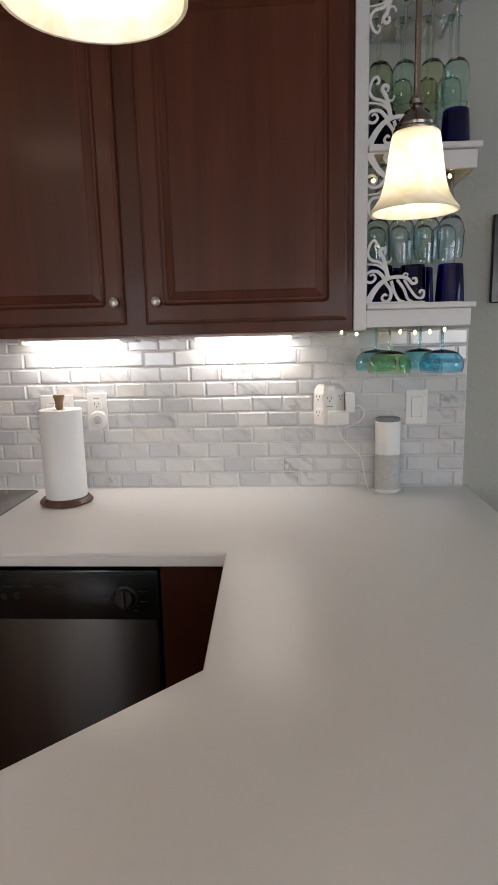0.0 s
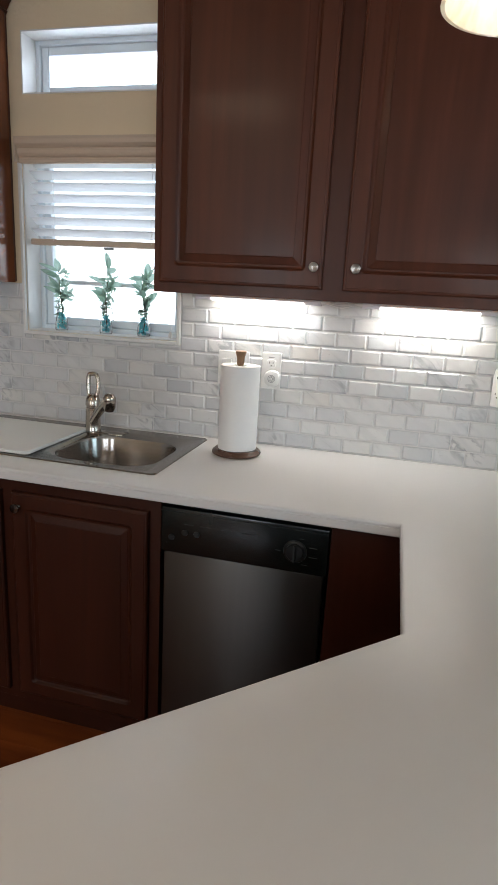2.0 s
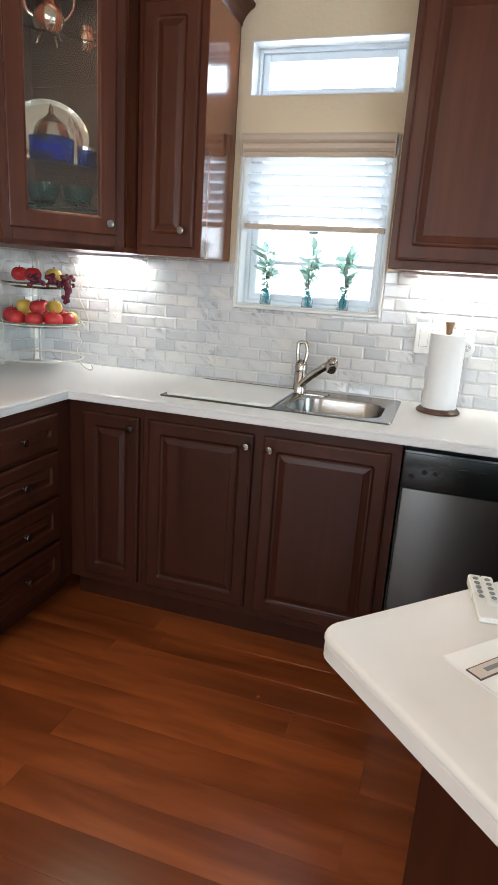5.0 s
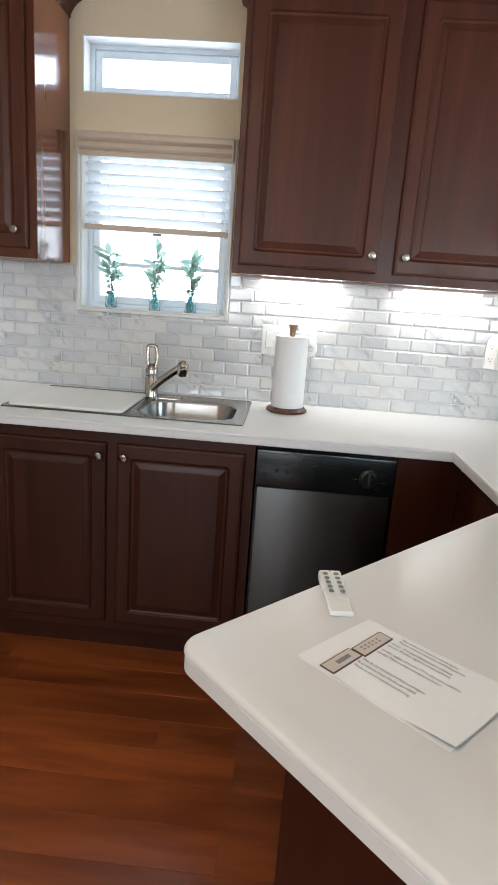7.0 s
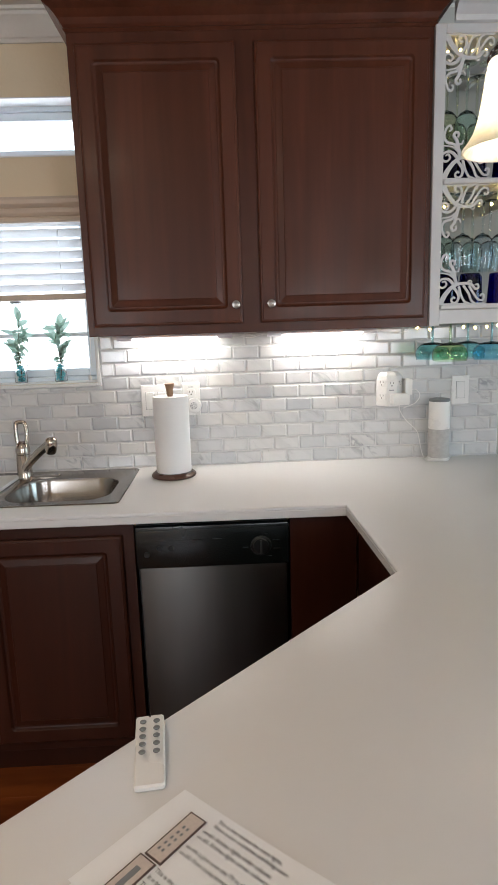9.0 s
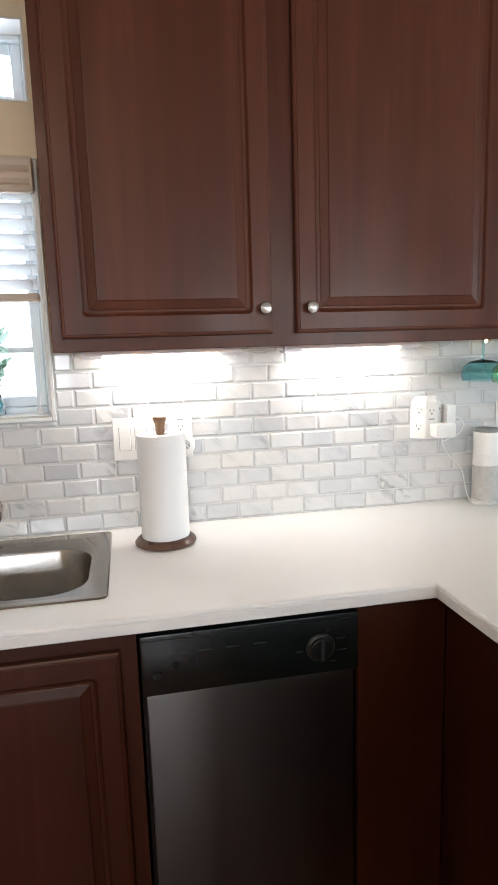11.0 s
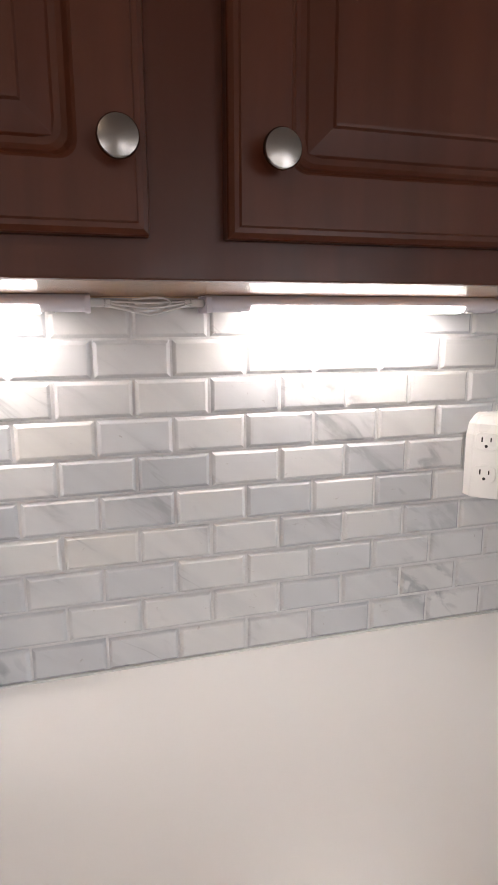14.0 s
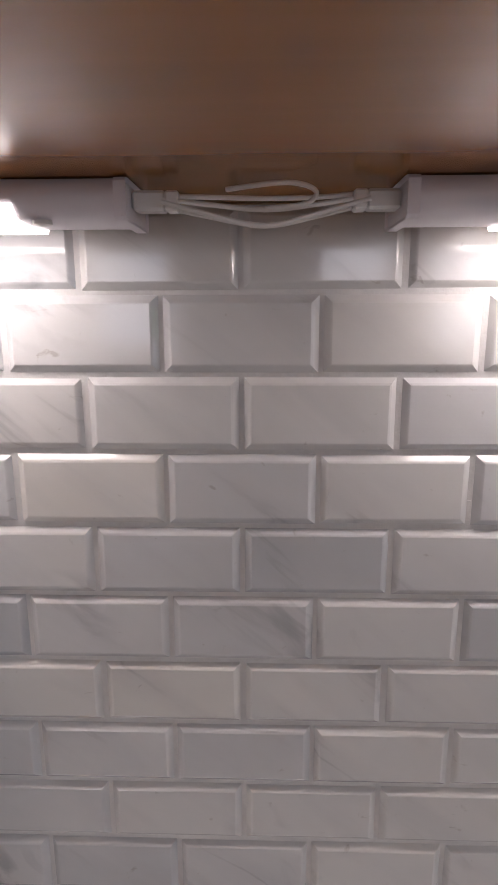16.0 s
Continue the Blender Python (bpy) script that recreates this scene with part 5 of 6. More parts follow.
for z in (1.5113, 1.9083):
    for y in (1.785, 1.875):
        for x in (0.318, 0.408, 0.512) if y < 1.8 else (0.362, 0.450):
            g = thing("tumbler", (x, y, z), "cobalt blue glass tumbler turned upside down on the shelf", "drinking glass", "blue tumblers on the shelf")
            if tum is None:
                tum = part("glass", lathe([(0.0, 0.106), (0.031, 0.106), (0.034, 0.103), (0.0400, 0.001), (0.0390, 0.0), (0.0380, 0.001), (0.032, 0.098), (0.0, 0.099)], 28), GBLUE, g, smooth=True).data
            else:
                o = new("glass", tum)
                o.parent = g
fl_ = thing("fairy_lights", (0.405, 1.715, 1.441), "string of small warm fairy lights along the shelf", "fairy lights")
rnd = random.Random(2)
for zz in (0.0, 0.395, 0.86):
    pts = [(-0.20 + 0.04 * i, rnd.uniform(0.0, 0.012) - 0.004, zz + rnd.uniform(-0.004, 0.004) - (0.004 if zz == 0 else 0.002)) for i in range(9)]
    part("wire", tube(smooth_path(pts, 4), 0.0006, 5), CLEAR, fl_)
    for p in pts[:-1:1]:
        if rnd.random() < (0.45 if zz else 0.12):
            continue
        bb = lathe([(0, -0.0055), (0.0032, -0.003), (0.0042, 0.0), (0.0026, 0.004), (0, 0.0055)], 10, at=(p[0], p[1], p[2] - 0.003))
        part("bulb", bb, FAIRY, fl_, smooth=True)

pic = thing("picture_frame", (0.862, 2.0375, 1.651), "dark framed picture on the grey-green wall", "picture")
b = bmesh.new()
for q in ((-0.16, -0.135, -0.018, 0, -0.135, 0.135), (0.135, 0.16, -0.018, 0, -0.135, 0.135), (-0.134, 0.134, -0.018, 0, -0.135, -0.11), (-0.134, 0.134, -0.018, 0, 0.11, 0.135)):
    box(b, *q, bevel=0.003, seg=1)
part("frame", b, BLACKP, pic)
part("backing", boxed(-0.134, 0.134, -0.008, -0.001, -0.109, 0.109), INSIDE, pic)

# ---------------------------------------------------------------- on the peninsula
rc = thing("remote_control", (-0.566, 0.335, 0.9142), "small white remote control with ten grey round buttons", "remote control", rz=6.5)
o = rounded_rect(-0.0190, 0.0190, -0.069, 0.053, 0.004, 3)
b = bmesh.new()
ringz = []
for i, z in ((0.0025, 0.0), (0.0, 0.003), (0.0, 0.016), (0.002, 0.0185)):
    ringz.append([(x, y, z - (0.009 if (y < -0.05 and z > 0.012) else 0)) for x, y in inset_loop(o, i)])
part("body", loops(b, ringz), PLASTIC, rc)
for i in range(5):
    for s in (-1, 1):
        q = part("button", lathe([(0, 0.0), (0.0042, 0.0), (0.0046, 0.0006), (0.0042, 0.0010), (0.0, 0.0004)], 16), GREYPL, rc)
        q.location = (s * 0.009, 0.039 - 0.0150 * i, 0.0182)
part("indicator", lathe([(0, 0), (0.0014, 0), (0.0012, 0.0006), (0, 0.0006)], 10, at=(0, 0.049, 0.0184)), SLOT, rc)

ps = thing("instruction_sheet", (-0.625, 0.155, 0.9142), "folded white printed instruction sheet with two small photos", "sheet of paper", rz=-41.5)
PWD, PHT = 0.228, 0.155
nx, ny = 16, 8
bm = bmesh.new()


def sheet_z(u, v):
    return 0.0008 + 0.010 * max(0, u - 0.70) * 1.6 + 0.0015 * math.sin(u * 9 + v * 7) * u + 0.0012 * math.sin(u * 5.0 + v * 2) ** 2 + 0.0045 * (u * (1 - u)) ** 1 * 0.4 + 0.002 * v * (1 - v)


top = [[bm.verts.new((PWD * i / nx + 0.008 * j / ny, PHT * j / ny, sheet_z(i / nx, j / ny) + 0.0006)) for i in range(nx + 1)] for j in range(ny + 1)]
low = [[bm.verts.new((v.co.x, v.co.y, v.co.z - 0.0006)) for v in row] for row in top]
for j in range(ny):
    for i in range(nx):
        bm.faces.new((top[j][i], top[j][i + 1], top[j + 1][i + 1], top[j + 1][i]))
        bm.faces.new((low[j][i], low[j + 1][i], low[j + 1][i + 1], low[j][i + 1]))
for row_t, row_l in ((top[0], low[0]), (top[-1], low[-1]), ([r_[0] for r_ in top], [r_[0] for r_ in low]), ([r_[-1] for r_ in top], [r_[-1] for r_ in low])):
    for i in range(len(row_t) - 1):
        bm.faces.new((row_t[i], row_t[i + 1], row_l[i + 1], row_l[i]))
part("sheet", bm, PAPER, ps, "folded white paper", smooth=True)
b = bmesh.new()
loops(b, [[(0.005, -0.002, z), (PWD - 0.004, -0.003, z), (PWD + 0.004, PHT - 0.004, z), (0.012, PHT - 0.002, z)] for z in (0.0001, 0.0006)])
part("under_fold", b, PAPER, ps)


def printed(u0, u1, v0, v1, mat, name, dz=0.0):
    bm = bmesh.new()
    z = 0.0048 + dz
    box(bm, PWD * u0 + 0.008 * v0, PWD * u1 + 0.008 * v1, PHT * v0, PHT * v1, z - 0.0015, z)
    return part(name, bm, mat, ps)


FRAMEP = plain("brown_printed_border", (0.11, 0.07, 0.06), 0.8)
printed(0.158, 0.246, 0.425, 0.865, FRAMEP, "photo_border")
printed(0.165, 0.239, 0.436, 0.854, PINK, "photo", 0.0002)
for i in range(5):
    for s in (0, 1):
        printed(0.182 + s * 0.024, 0.193 + s * 0.024, 0.50 + 0.055 * i, 0.525 + 0.055 * i, GREYPL, "photo_button", 0.0004)
printed(0.158, 0.246, 0.010, 0.410, FRAMEP, "photo_border")
printed(0.165, 0.239, 0.020, 0.400, PINK, "photo", 0.0002)
printed(0.190, 0.214, 0.15, 0.33, GREYPL, "photo_mark", 0.0004)


def line(text, u, v, size=0.0063):
    cu = bpy.data.curves.new("text_line", "FONT")
    cu.body, cu.size = text, size
    cu.extrude = 0.0
    o_ = new("text_line", cu)
    cu.materials.append(INK)
    o_.scale = (1, 1.15, 1)
    o_.parent = ps
    o_.location = (PWD * u + 0.008 * v, PHT * v - 0.002, sheet_z(u + 0.2, v) + 0.0018)
    return o_


for t_, u, v in (("This is the remote for extra lights.", 0.285, 0.925), ("There is one in kitchen and living room.", 0.285, 0.875),
                 ("on #1. Kitchen lights under cabinets", 0.270, 0.800), ("on #2. Kitchen lights corner cabinets", 0.270, 0.745),
                 ("on #4. Lights over the TV in the new addition", 0.272, 0.640), ("on #5. Floor Lamp between recliners", 0.272, 0.580),
                 ("This is the remote for fans and lights.", 0.262, 0.385), ("It is best to keep the fan on MED!", 0.262, 0.325), ("There is one in kitchen and living room.", 0.262, 0.265)):
    line(t_, u, v)

PADB = plain("pad_button_grey", (0.22, 0.25, 0.25), 0.5)
fr = thing("fan_remote", (-0.374, -0.0645, 0.9142), "glossy white ceiling-fan remote with a grey button pad", "remote control", rz=-34)
outl = [(-0.076, 0.014), (-0.070, 0.0195), (-0.058, 0.0238), (-0.035, 0.0245), (-0.010, 0.0215), (0.015, 0.0180), (0.040, 0.0165), (0.066, 0.0165), (0.076, 0.0155), (0.080, 0.011)]
half = smooth_path([(-0.079, 0.0, 0)] + [(y_, w_, 0) for y_, w_ in outl] + [(0.086, 0.0, 0)], 3)
lp = [(q.y, q.x) for q in half] + [(-q.y, q.x) for q in half[-2:0:-1]]
rr = [[(x * s, y * (0.99 if s < 1 else 1), z) for x, y in lp] for s, z in ((0.95, 0.0), (1.0, 0.003), (1.0, 0.018), (0.985, 0.0215), (0.93, 0.0240), (0.65, 0.0265), (0.35, 0.0275))]
part("body", loops(bmesh.new(), rr), PLASTIC, fr, "glossy white plastic body", smooth=True)
padh = smooth_path([(0.0, -0.026, 0), (0.0085, -0.023, 0), (0.0122, -0.012, 0), (0.0095, 0.006, 0), (0.0078, 0.020, 0), (0.0092, 0.036, 0), (0.0075, 0.046, 0), (0.0, 0.049, 0)], 4)
lp = [(q.x, q.y) for q in padh] + [(-q.x, q.y) for q in padh[-2:0:-1]]
part("button_pad", loops(bmesh.new(), [[(x, y, z) for x, y in lp] for z in (0.0250, 0.0288)]), GREYPL, fr, "grey button pad")
for i in range(5):
    part("button", boxed(-0.0072 + (0.0012 if i > 0 else 0), 0.0072 - (0.0012 if i > 0 else 0), -0.004 + i * 0.0095, 0.0035 + i * 0.0095, 0.0287, 0.0293, bevel=0.0004, seg=1), PADB, fr)
part("lens", lathe([(0, 0), (0.005, 0), (0.004, 0.004), (0, 0.005)], 12, at=(-0.0175, 0.012, 0.014)), SLOT, fr)

# ---------------------------------------------------------------- fruit stand
fs = thing("fruit_stand", (-2.460, 1.80, 0.9142), "cream wire stand with three glass plates of fruit in the corner", "fruit stand")
R_ = 0.205


def stand_leg(a):
    c_, s_ = math.cos(a), math.sin(a)
    def P(r_, z):
        return (r_ * c_, r_ * s_, z)
    b = bmesh.new()
    rim = [P(0.135, 0.500), P(0.165, 0.478), P(0.175, 0.440), P(0.190, 0.418), P(0.212, 0.405), P(0.226, 0.420), P(0.216, 0.440), P(0.200, 0.432), P(0.198, 0.410)]
    tube(smooth_path(rim, 5), 0.0028, 7, bm=b)
    rim = [P(0.232, 0.378), P(0.222, 0.362), P(0.205, 0.366), P(0.200, 0.388), P(0.214, 0.402), P(0.190, 0.390), P(0.186, 0.350), P(0.196, 0.310), P(0.226, 0.250), P(0.232, 0.215)]
    tube(smooth_path(rim, 5), 0.0028, 7, bm=b)
    rim = [P(0.200, 0.180), P(0.212, 0.190), P(0.206, 0.212), P(0.186, 0.205), P(0.178, 0.175), P(0.196, 0.130), P(0.176, 0.095), P(0.190, 0.040), P(0.212, 0.014), P(0.240, 0.004), P(0.250, 0.014), P(0.244, 0.026)]
    tube(smooth_path(rim, 5), 0.0028, 7, bm=b)
    rim = [P(0.232, 0.215), P(0.215, 0.200), P(0.19, 0.23), P(0.178, 0.175)]
    tube(smooth_path(rim, 4), 0.0024, 7, bm=b)
    return part("leg", b, WIRE, fs, "curled cream wire leg", smooth=True)


for a in (radians(12), radians(135), radians(250)):
    stand_leg(a)
part("top_scroll", tube(smooth_path([(-0.05, 0, 0.49), (-0.03, 0, 0.52), (-0.005, 0, 0.515), (-0.01, 0, 0.495), (0.0, 0, 0.48), (0.01, 0, 0.495), (0.005, 0, 0.515), (0.03, 0, 0.52), (0.05, 0, 0.49)], 5), 0.0028, 7), WIRE, fs, smooth=True)
part("centre_post", tube([(0, 0, 0.03), (0, 0, 0.49)], 0.003, 7), WIRE, fs)
for z, r0 in ((0.205, 0.185), (0.375, 0.155), (0.05, 0.20)):
    part("hoop", lathe([(r0 * 0.96, z - 0.004), (r0 * 0.96 + 0.004, z), (r0 * 0.96, z + 0.004), (r0 * 0.96 - 0.004, z)], 40, closed=True), WIRE, fs, smooth=True)
for z, r0 in ((0.210, 0.19), (0.380, 0.16)):
    part("glass_plate", lathe([(0.0, z - 0.022), (r0 * 0.7, z - 0.020), (r0 * 0.96, z - 0.002), (r0, z + 0.006), (r0 * 0.95, z + 0.002), (r0 * 0.68, z - 0.015), (0, z - 0.017)], 44), CLEAR, fs, "clear glass plate", smooth=True)


def fruit(name, at, r_, mat, label, squash=0.9, cat="fruit"):
    f_ = thing(name, at, label, cat, "fruit on the stand")
    pr = []
    for i in range(13):
        a = math.pi * i / 12
        d = 0.12 * math.exp(-((a - 0) / 0.35) ** 2) + 0.10 * math.exp(-((math.pi - a) / 0.35) ** 2)
        pr.append((r_ * math.sin(a) if 0 < i < 12 else 0.0, r_ * squash * (1 - math.cos(a)) * 1.0 - (r_ * d if i > 6 else -r_ * d)))
    part("skin", lathe(pr, 20), mat, f_, smooth=True)
    part("stalk", tube([(0, 0, r_ * squash * 1.85), (0.003, 0, r_ * squash * 2.15)], 0.0014, 6), STEM, f_)
    return f_


FX, FY = -2.460, 1.80
rnd = random.Random(4)
for i in range(9):
    a = radians(-100 + i * 36)
    rr_ = 0.135
    m, l_ = ((RED, "shiny red apple on a glass plate"), (RED, "shiny red pepper on a glass plate"), (YELLOW, "yellow fruit on a glass plate"))[(0, 1, 0, 0, 2, 0, 1, 2, 0)[i]]
    fruit("apple" if "apple" in l_ else ("pepper" if "pepper" in l_ else "pear"), (FX + rr_ * math.cos(a), FY + rr_ * math.sin(a), 0.9142 + 0.190 + 0.002), rnd.uniform(0.038, 0.046), m, l_)
for i in range(4):
    a = radians(-60 + i * 90)
    fruit("apple", (FX + 0.065 * math.cos(a), FY + 0.065 * math.sin(a), 0.9142 + 0.245), 0.036, YELLOW if i % 2 else RED, "fruit heaped on the middle of the plate")
for i in range(5):
    a = radians(-70 + i * 72)
    fruit("pear", (FX + 0.08 * math.cos(a), FY + 0.08 * math.sin(a), 0.9142 + 0.385), 0.036, YELLOW if i % 2 else RED, "small ripe fruit on the upper plate")
gr_ = thing("grapes", (FX, FY, 1.29), "bunches of dark red grapes hanging over the plate edge", "grapes")
b = bmesh.new()
for i in range(70):
    a = rnd.uniform(-1.2, 0.5)
    rr_ = rnd.uniform(0.10, 0.155)
    bmesh.ops.create_icosphere(b, subdivisions=2, radius=0.0105, matrix=Matrix.Translation((rr_ * math.cos(a), rr_ * math.sin(a), rnd.uniform(0.0, 0.045))))
for i in range(22):
    bmesh.ops.create_icosphere(b, subdivisions=2, radius=0.0105, matrix=Matrix.Translation((0.175 + rnd.uniform(-0.014, 0.012), -0.04 + rnd.uniform(-0.014, 0.014), 0.02 - 0.004 * i + rnd.uniform(-0.003, 0.003))))
part("grape_cluster", b, PLUM, gr_, smooth=True, kind="stuff")
part("vine", tube(smooth_path([(0.10, 0, 0.045), (0.15, -0.02, 0.045), (0.172, -0.04, 0.02), (0.174, -0.04, -0.05)], 5), 0.0016, 6), STEM, gr_)

# ---------------------------------------------------------------- inside the corner cabinet
cx0, cy0 = -2.118, 1.560


def in_cabinet(name, dx, dy, z, label, cat):
    """dx along the glass door, dy away from it."""
    s = math.sqrt(0.5)
    return thing(name, (cx0 + s * dx - s * dy, cy0 + s * dx + s * dy, z), label, cat, rz=45)


tp = in_cabinet("coffee_pot", -0.068, 0.04, 2.1563, "polished silver coffee pot on a glass shelf", "coffee pot")
pr = [(0, 0.022), (0.030, 0.024), (0.050, 0.045), (0.056, 0.072), (0.048, 0.105), (0.034, 0.135), (0.030, 0.155), (0.036, 0.172), (0.040, 0.176), (0.038, 0.180), (0.026, 0.192), (0.012, 0.205), (0.006, 0.212), (0.010, 0.220), (0.006, 0.230), (0, 0.232)]
part("body", lathe(pr, 32), SILVER, tp, smooth=True)
part("handle", tube(smooth_path([(0.036, 0, 0.165), (0.060, 0, 0.178), (0.086, 0, 0.165), (0.090, 0, 0.130), (0.072, 0, 0.095), (0.054, 0, 0.078)], 6), 0.0045, 10), SILVER, tp, smooth=True)
part("spout", tube(smooth_path([(-0.050, 0, 0.070), (-0.076, 0, 0.085), (-0.084, 0, 0.125), (-0.098, 0, 0.165)], 6), 0.011, 12, taper=0.5), SILVER, tp, smooth=True)
for a in (45, 135, 225, 315):
    c_, s_ = math.cos(radians(a)), math.sin(radians(a))
    part("foot", tube(smooth_path([(0.034 * c_, 0.034 * s_, 0.032), (0.046 * c_, 0.046 * s_, 0.018), (0.052 * c_, 0.052 * s_, 0.003)], 4), 0.004, 8), SILVER, tp, smooth=True)
cr = in_cabinet("creamer", 0.070, 0.06, 2.1563, "small polished silver creamer", "creamer")
part("body", lathe([(0, 0), (0.022, 0.001), (0.018, 0.010), (0.030, 0.030), (0.028, 0.055), (0.022, 0.068), (0.026, 0.080), (0.024, 0.080), (0.019, 0.066), (0, 0.060)], 24), SILVER, cr, smooth=True)
part("handle", tube(smooth_path([(0.024, 0, 0.070), (0.045, 0, 0.072), (0.046, 0, 0.045), (0.030, 0, 0.030)], 5), 0.003, 8), SILVER, cr, smooth=True)
tr_ = in_cabinet("silver_tray", -0.045, 0.16, 1.7413, "large oval engraved silver tray leaning at the back", "tray")
b = bmesh.new()
oval = [(0.155 * math.cos(2 * math.pi * i / 40), 0.135 + 0.135 * math.sin(2 * math.pi * i / 40)) for i in range(40)]
loops(b, [[(x * s, y_, 0.135 + (z - 0.135) * s) for x, z in oval] for s, y_ in ((0.99, 0.004), (1.0, 0.0), (0.97, -0.006), (0.85, -0.001), (0.80, 0.0005))])
b.transform(Matrix.Rotation(radians(-9), 4, "X"))
part("tray", b, SILVER, tr_, smooth=True)
bp = in_cabinet("blue_glass_pot", -0.066, 0.04, 1.7413, "cobalt blue glass pot with a silver lid", "pot")
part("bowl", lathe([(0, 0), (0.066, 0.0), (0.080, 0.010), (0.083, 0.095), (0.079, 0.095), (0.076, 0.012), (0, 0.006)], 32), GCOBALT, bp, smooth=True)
part("lid", lathe([(0, 0.096), (0.068, 0.096), (0.066, 0.108), (0.056, 0.140), (0.047, 0.150), (0.018, 0.172), (0.007, 0.186), (0.010, 0.196), (0.003, 0.208), (0, 0.214)], 32), SILVER, bp, smooth=True)
bc = in_cabinet("blue_glass_cup", 0.062, 0.03, 1.7413, "cobalt blue glass cup with a silver rim", "cup")
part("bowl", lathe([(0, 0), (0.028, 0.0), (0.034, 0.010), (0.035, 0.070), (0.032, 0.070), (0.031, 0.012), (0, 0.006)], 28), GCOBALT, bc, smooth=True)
part("rim", lathe([(0.0352, 0.066), (0.0362, 0.078), (0.0345, 0.078), (0.0340, 0.0705)], 28, closed=True), SILVER, bc, smooth=True)
for dx in (-0.100, 0.028):
    gb = in_cabinet("glass_bowl", dx, 0.04, 1.5913, "teal glass bowl on the lowest glass shelf", "bowl")
    part("bowl", lathe([(0, 0.0), (0.02, 0.0), (0.022, 0.006), (0.045, 0.022), (0.058, 0.055), (0.060, 0.085), (0.057, 0.085), (0.054, 0.056), (0.040, 0.026), (0, 0.010)], 30), GTEAL, gb, smooth=True)

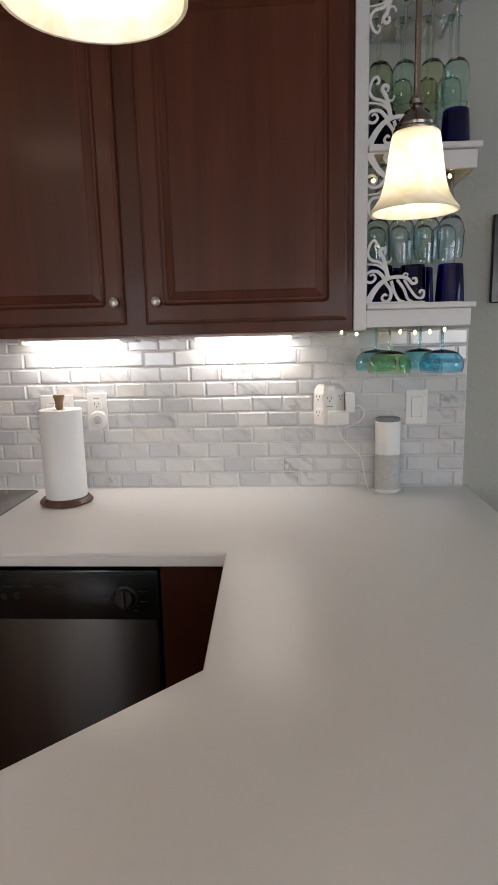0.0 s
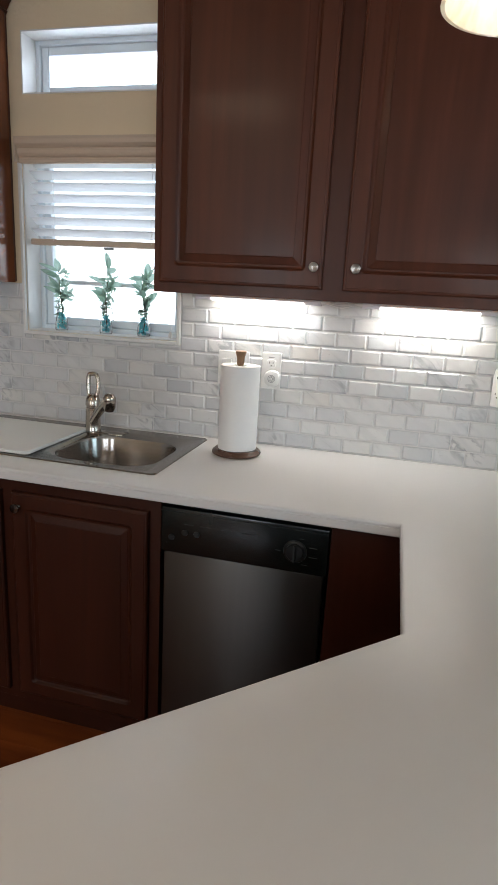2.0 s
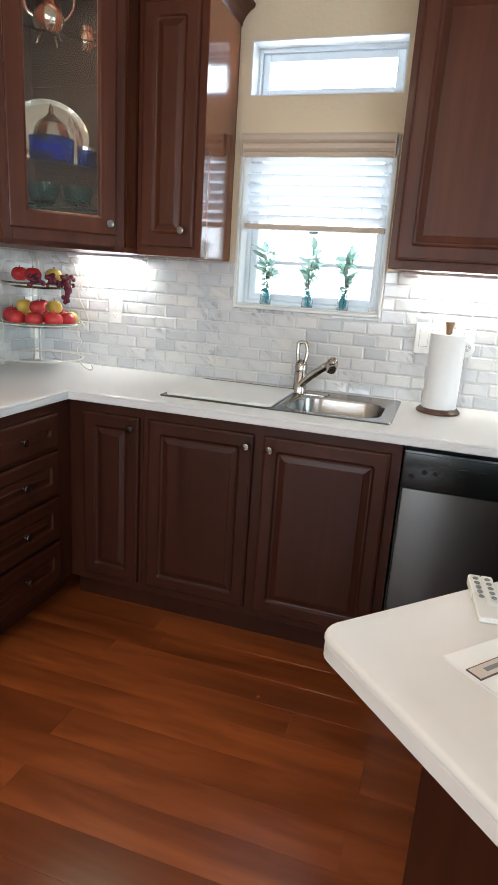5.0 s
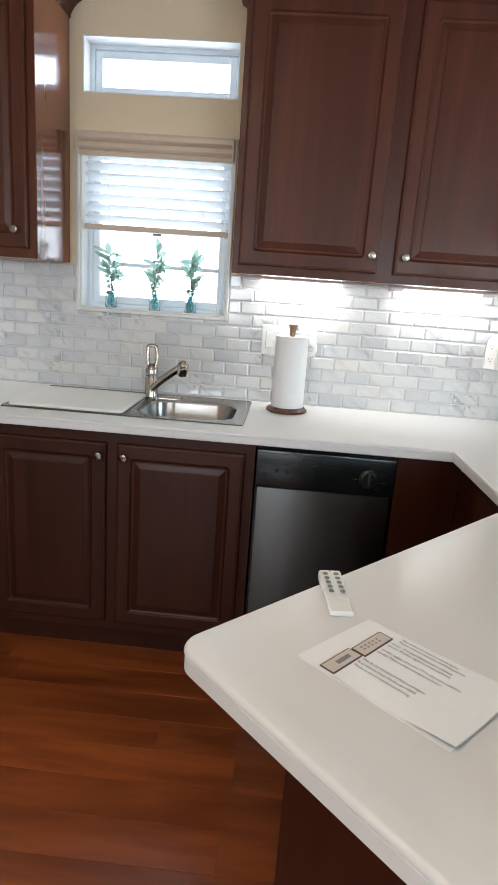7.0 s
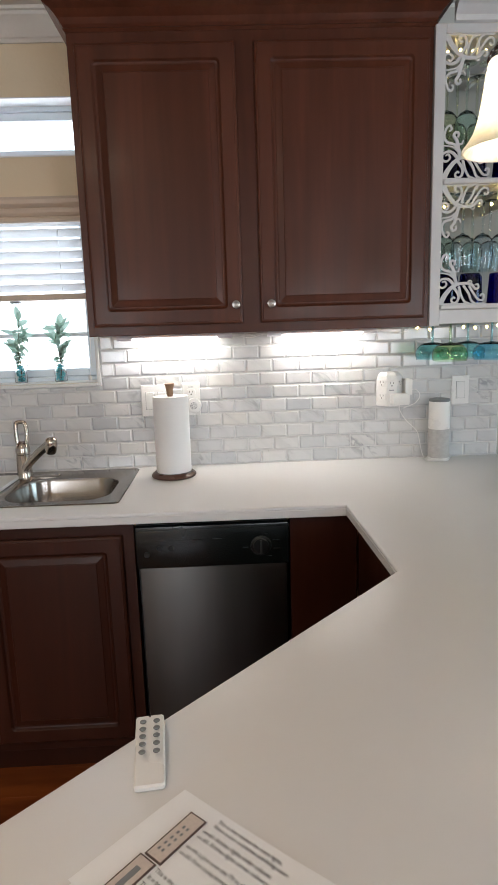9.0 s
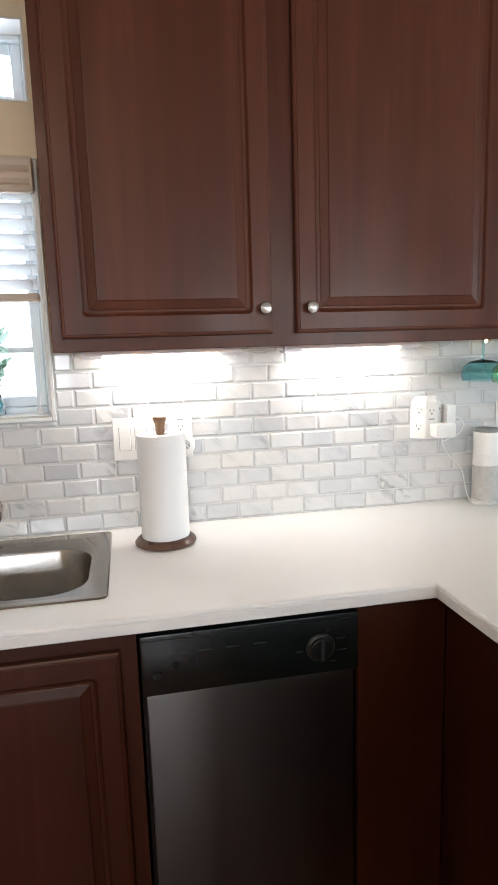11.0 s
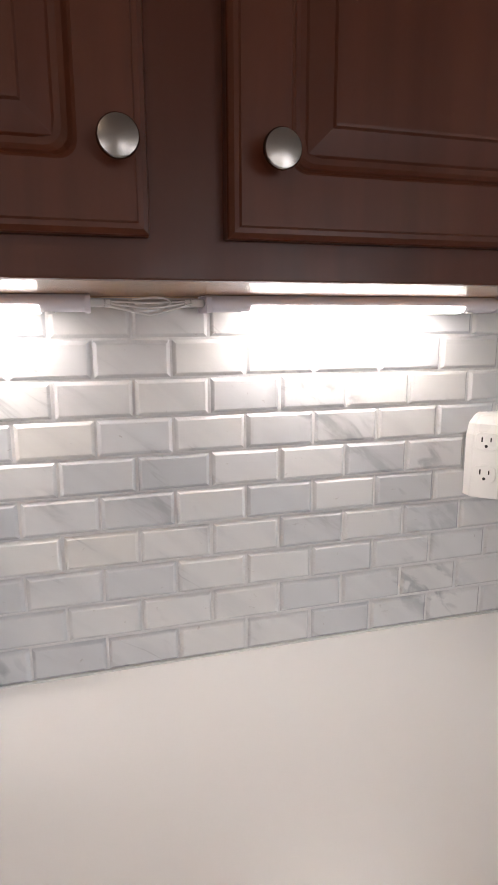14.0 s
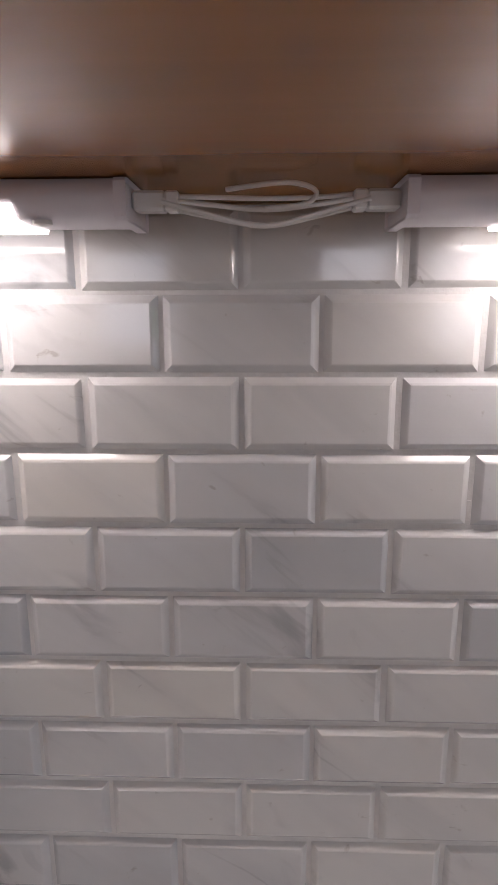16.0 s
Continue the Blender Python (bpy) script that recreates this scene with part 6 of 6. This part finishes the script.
# ---------------------------------------------------------------- backsplash tiles
def backsplash():
    link("caulk_line", boxed(-2.642, 0.641, 2.0285, 2.0334, 0.9142, 0.9172), GROUT, kind="structure", label="thin pale caulk between worktop and tiles")
    link("wall_tile_bed_corner", boxed(XW + 0.0005, XW + 0.0045, -0.60, 2.033, 0.9145, 1.4402), GROUT, kind="structure", label="pale grout behind the marble tiles")
    link("wall_tile_bed", boxed(-2.643, 0.642, 2.0335, 2.0375, 0.9145, 1.249), GROUT, kind="structure", label="pale grout behind the marble tiles").parent = None
    gl = link("wall_tile_bed_west", boxed(-2.643, WX0 - 0.0125, 2.0335, 2.0375, 1.2492, 1.4402), GROUT, kind="structure", label="pale grout behind the marble tiles")
    gr = link("wall_tile_bed_east", boxed(WX1 + 0.0125, 0.642, 2.0335, 2.0375, 1.2492, 1.4402), GROUT, kind="structure", label="pale grout behind the marble tiles")
    base = new("backsplash")
    tagged(base, "beveled white and grey marble subway tiles on the kitchen wall", kind="structure")
    cache = {}
    PW, PH = TPW, 0.0525
    gap = 0.0012

    def tile_mesh(w, h):
        key = (round(w, 4), round(h, 4))
        if key not in cache:
            bm = bmesh.new()
            bv = 0.0052
            rings = [(0.0, 0.0035), (0.0, 0.0), (0.0005, -0.0005), (bv * 0.8, -0.0037), (bv, -0.0043), (bv + 0.0005, -0.0045)]
            rr = []
            for i, y in rings:
                i = min(i, w / 2 - 0.0005, h / 2 - 0.0005)
                rr.append([(i, y, i), (w - i, y, i), (w - i, y, h - i), (i, y, h - i)])
            loops(bm, rr, False, True)
            bmesh.ops.recalc_face_normals(bm, faces=bm.faces)
            me = bpy.data.meshes.new("tile")
            bm.to_mesh(me)
            bm.free()
            me.materials.append(TILE)
            cache[key] = me
        return cache[key]

    rnd = random.Random(5)
    for row in range(10):
        z0, z1 = 0.9152 + row * PH + gap, 0.9152 + (row + 1) * PH - gap
        z1 = min(z1, 1.4395)
        x = TX0 + (0 if row % 2 == 0 else -PW / 2)
        while x - PW > -2.645:
            x -= PW
        while x < 0.640:
            a, b = max(x + gap, -2.643), min(x + PW - gap, 0.640)
            x += PW
            cuts = [(a, b, z0, z1)]
            ox0, ox1, oz = WX0 - 0.0135, WX1 + 0.0135, 1.2487
            if z1 > oz and b > ox0 and a < ox1:
                cuts = []
                if a < ox0:
                    cuts.append((a, ox0, z0, z1))
                if b > ox1:
                    cuts.append((ox1, b, z0, z1))
                if z0 < oz - 0.006:
                    cuts.append((max(a, ox0 + 0.001), min(b, ox1 - 0.001), z0, oz))
            for p, q, c, d in cuts:
                if q - p < 0.006 or d - c < 0.005:
                    continue
                t = new("tile", tile_mesh(q - p, d - c))
                t.parent = base
                t.location = (p, 2.0342 + rnd.uniform(-0.0006, 0.0004), c)
                t.rotation_euler = (rnd.uniform(-0.004, 0.004), 0, rnd.uniform(-0.003, 0.003))
        y = 2.028 - (0.0 if row % 2 else PW / 2)
        while y > 0.75:
            p, q = max(y - PW + gap, 0.75), min(y - gap, 2.0275)
            y -= PW
            if q - p < 0.01:
                continue
            t = new("tile", tile_mesh(q - p, z1 - z0))
            t.parent = base
            t.location = (XW + 0.0040, p, z0)
            t.rotation_euler = (0, 0, math.pi / 2)


TPW, TX0 = 0.1037, -0.431
backsplash()


# ---------------------------------------------------------------- floor planks
def planks():
    cache = {}
    rnd = random.Random(9)
    w = 0.127
    y = YS
    row = 0
    while y < WALL - 0.02:
        y1 = min(y + w, WALL - 0.001)
        x = XW - rnd.uniform(0.2, 1.0)
        while x < XE:
            ln = 1.29
            a, b = max(x, XW), min(x + ln, XE)
            x += ln
            if b - a < 0.02:
                continue
            key = (round(b - a, 3), round(y1 - y, 3))
            if key not in cache:
                g, ww, hh = 0.0003, b - a, y1 - y
                bm = bmesh.new()
                loops(bm, [[(i, i, z), (ww - i, i, z), (ww - i, hh - i, z), (i, hh - i, z)] for i, z in ((g, -0.004), (g, -0.0003), (g + 0.0003, 0.0))], False, True)
                me = bpy.data.meshes.new("plank")
                bm.to_mesh(me)
                bm.free()
                me.materials.append(PLANK)
                cache[key] = me
            o = new("plank", cache[key])
            o.parent = floor
            o.location = (a, y, 0)
        y += w
        row += 1


planks()
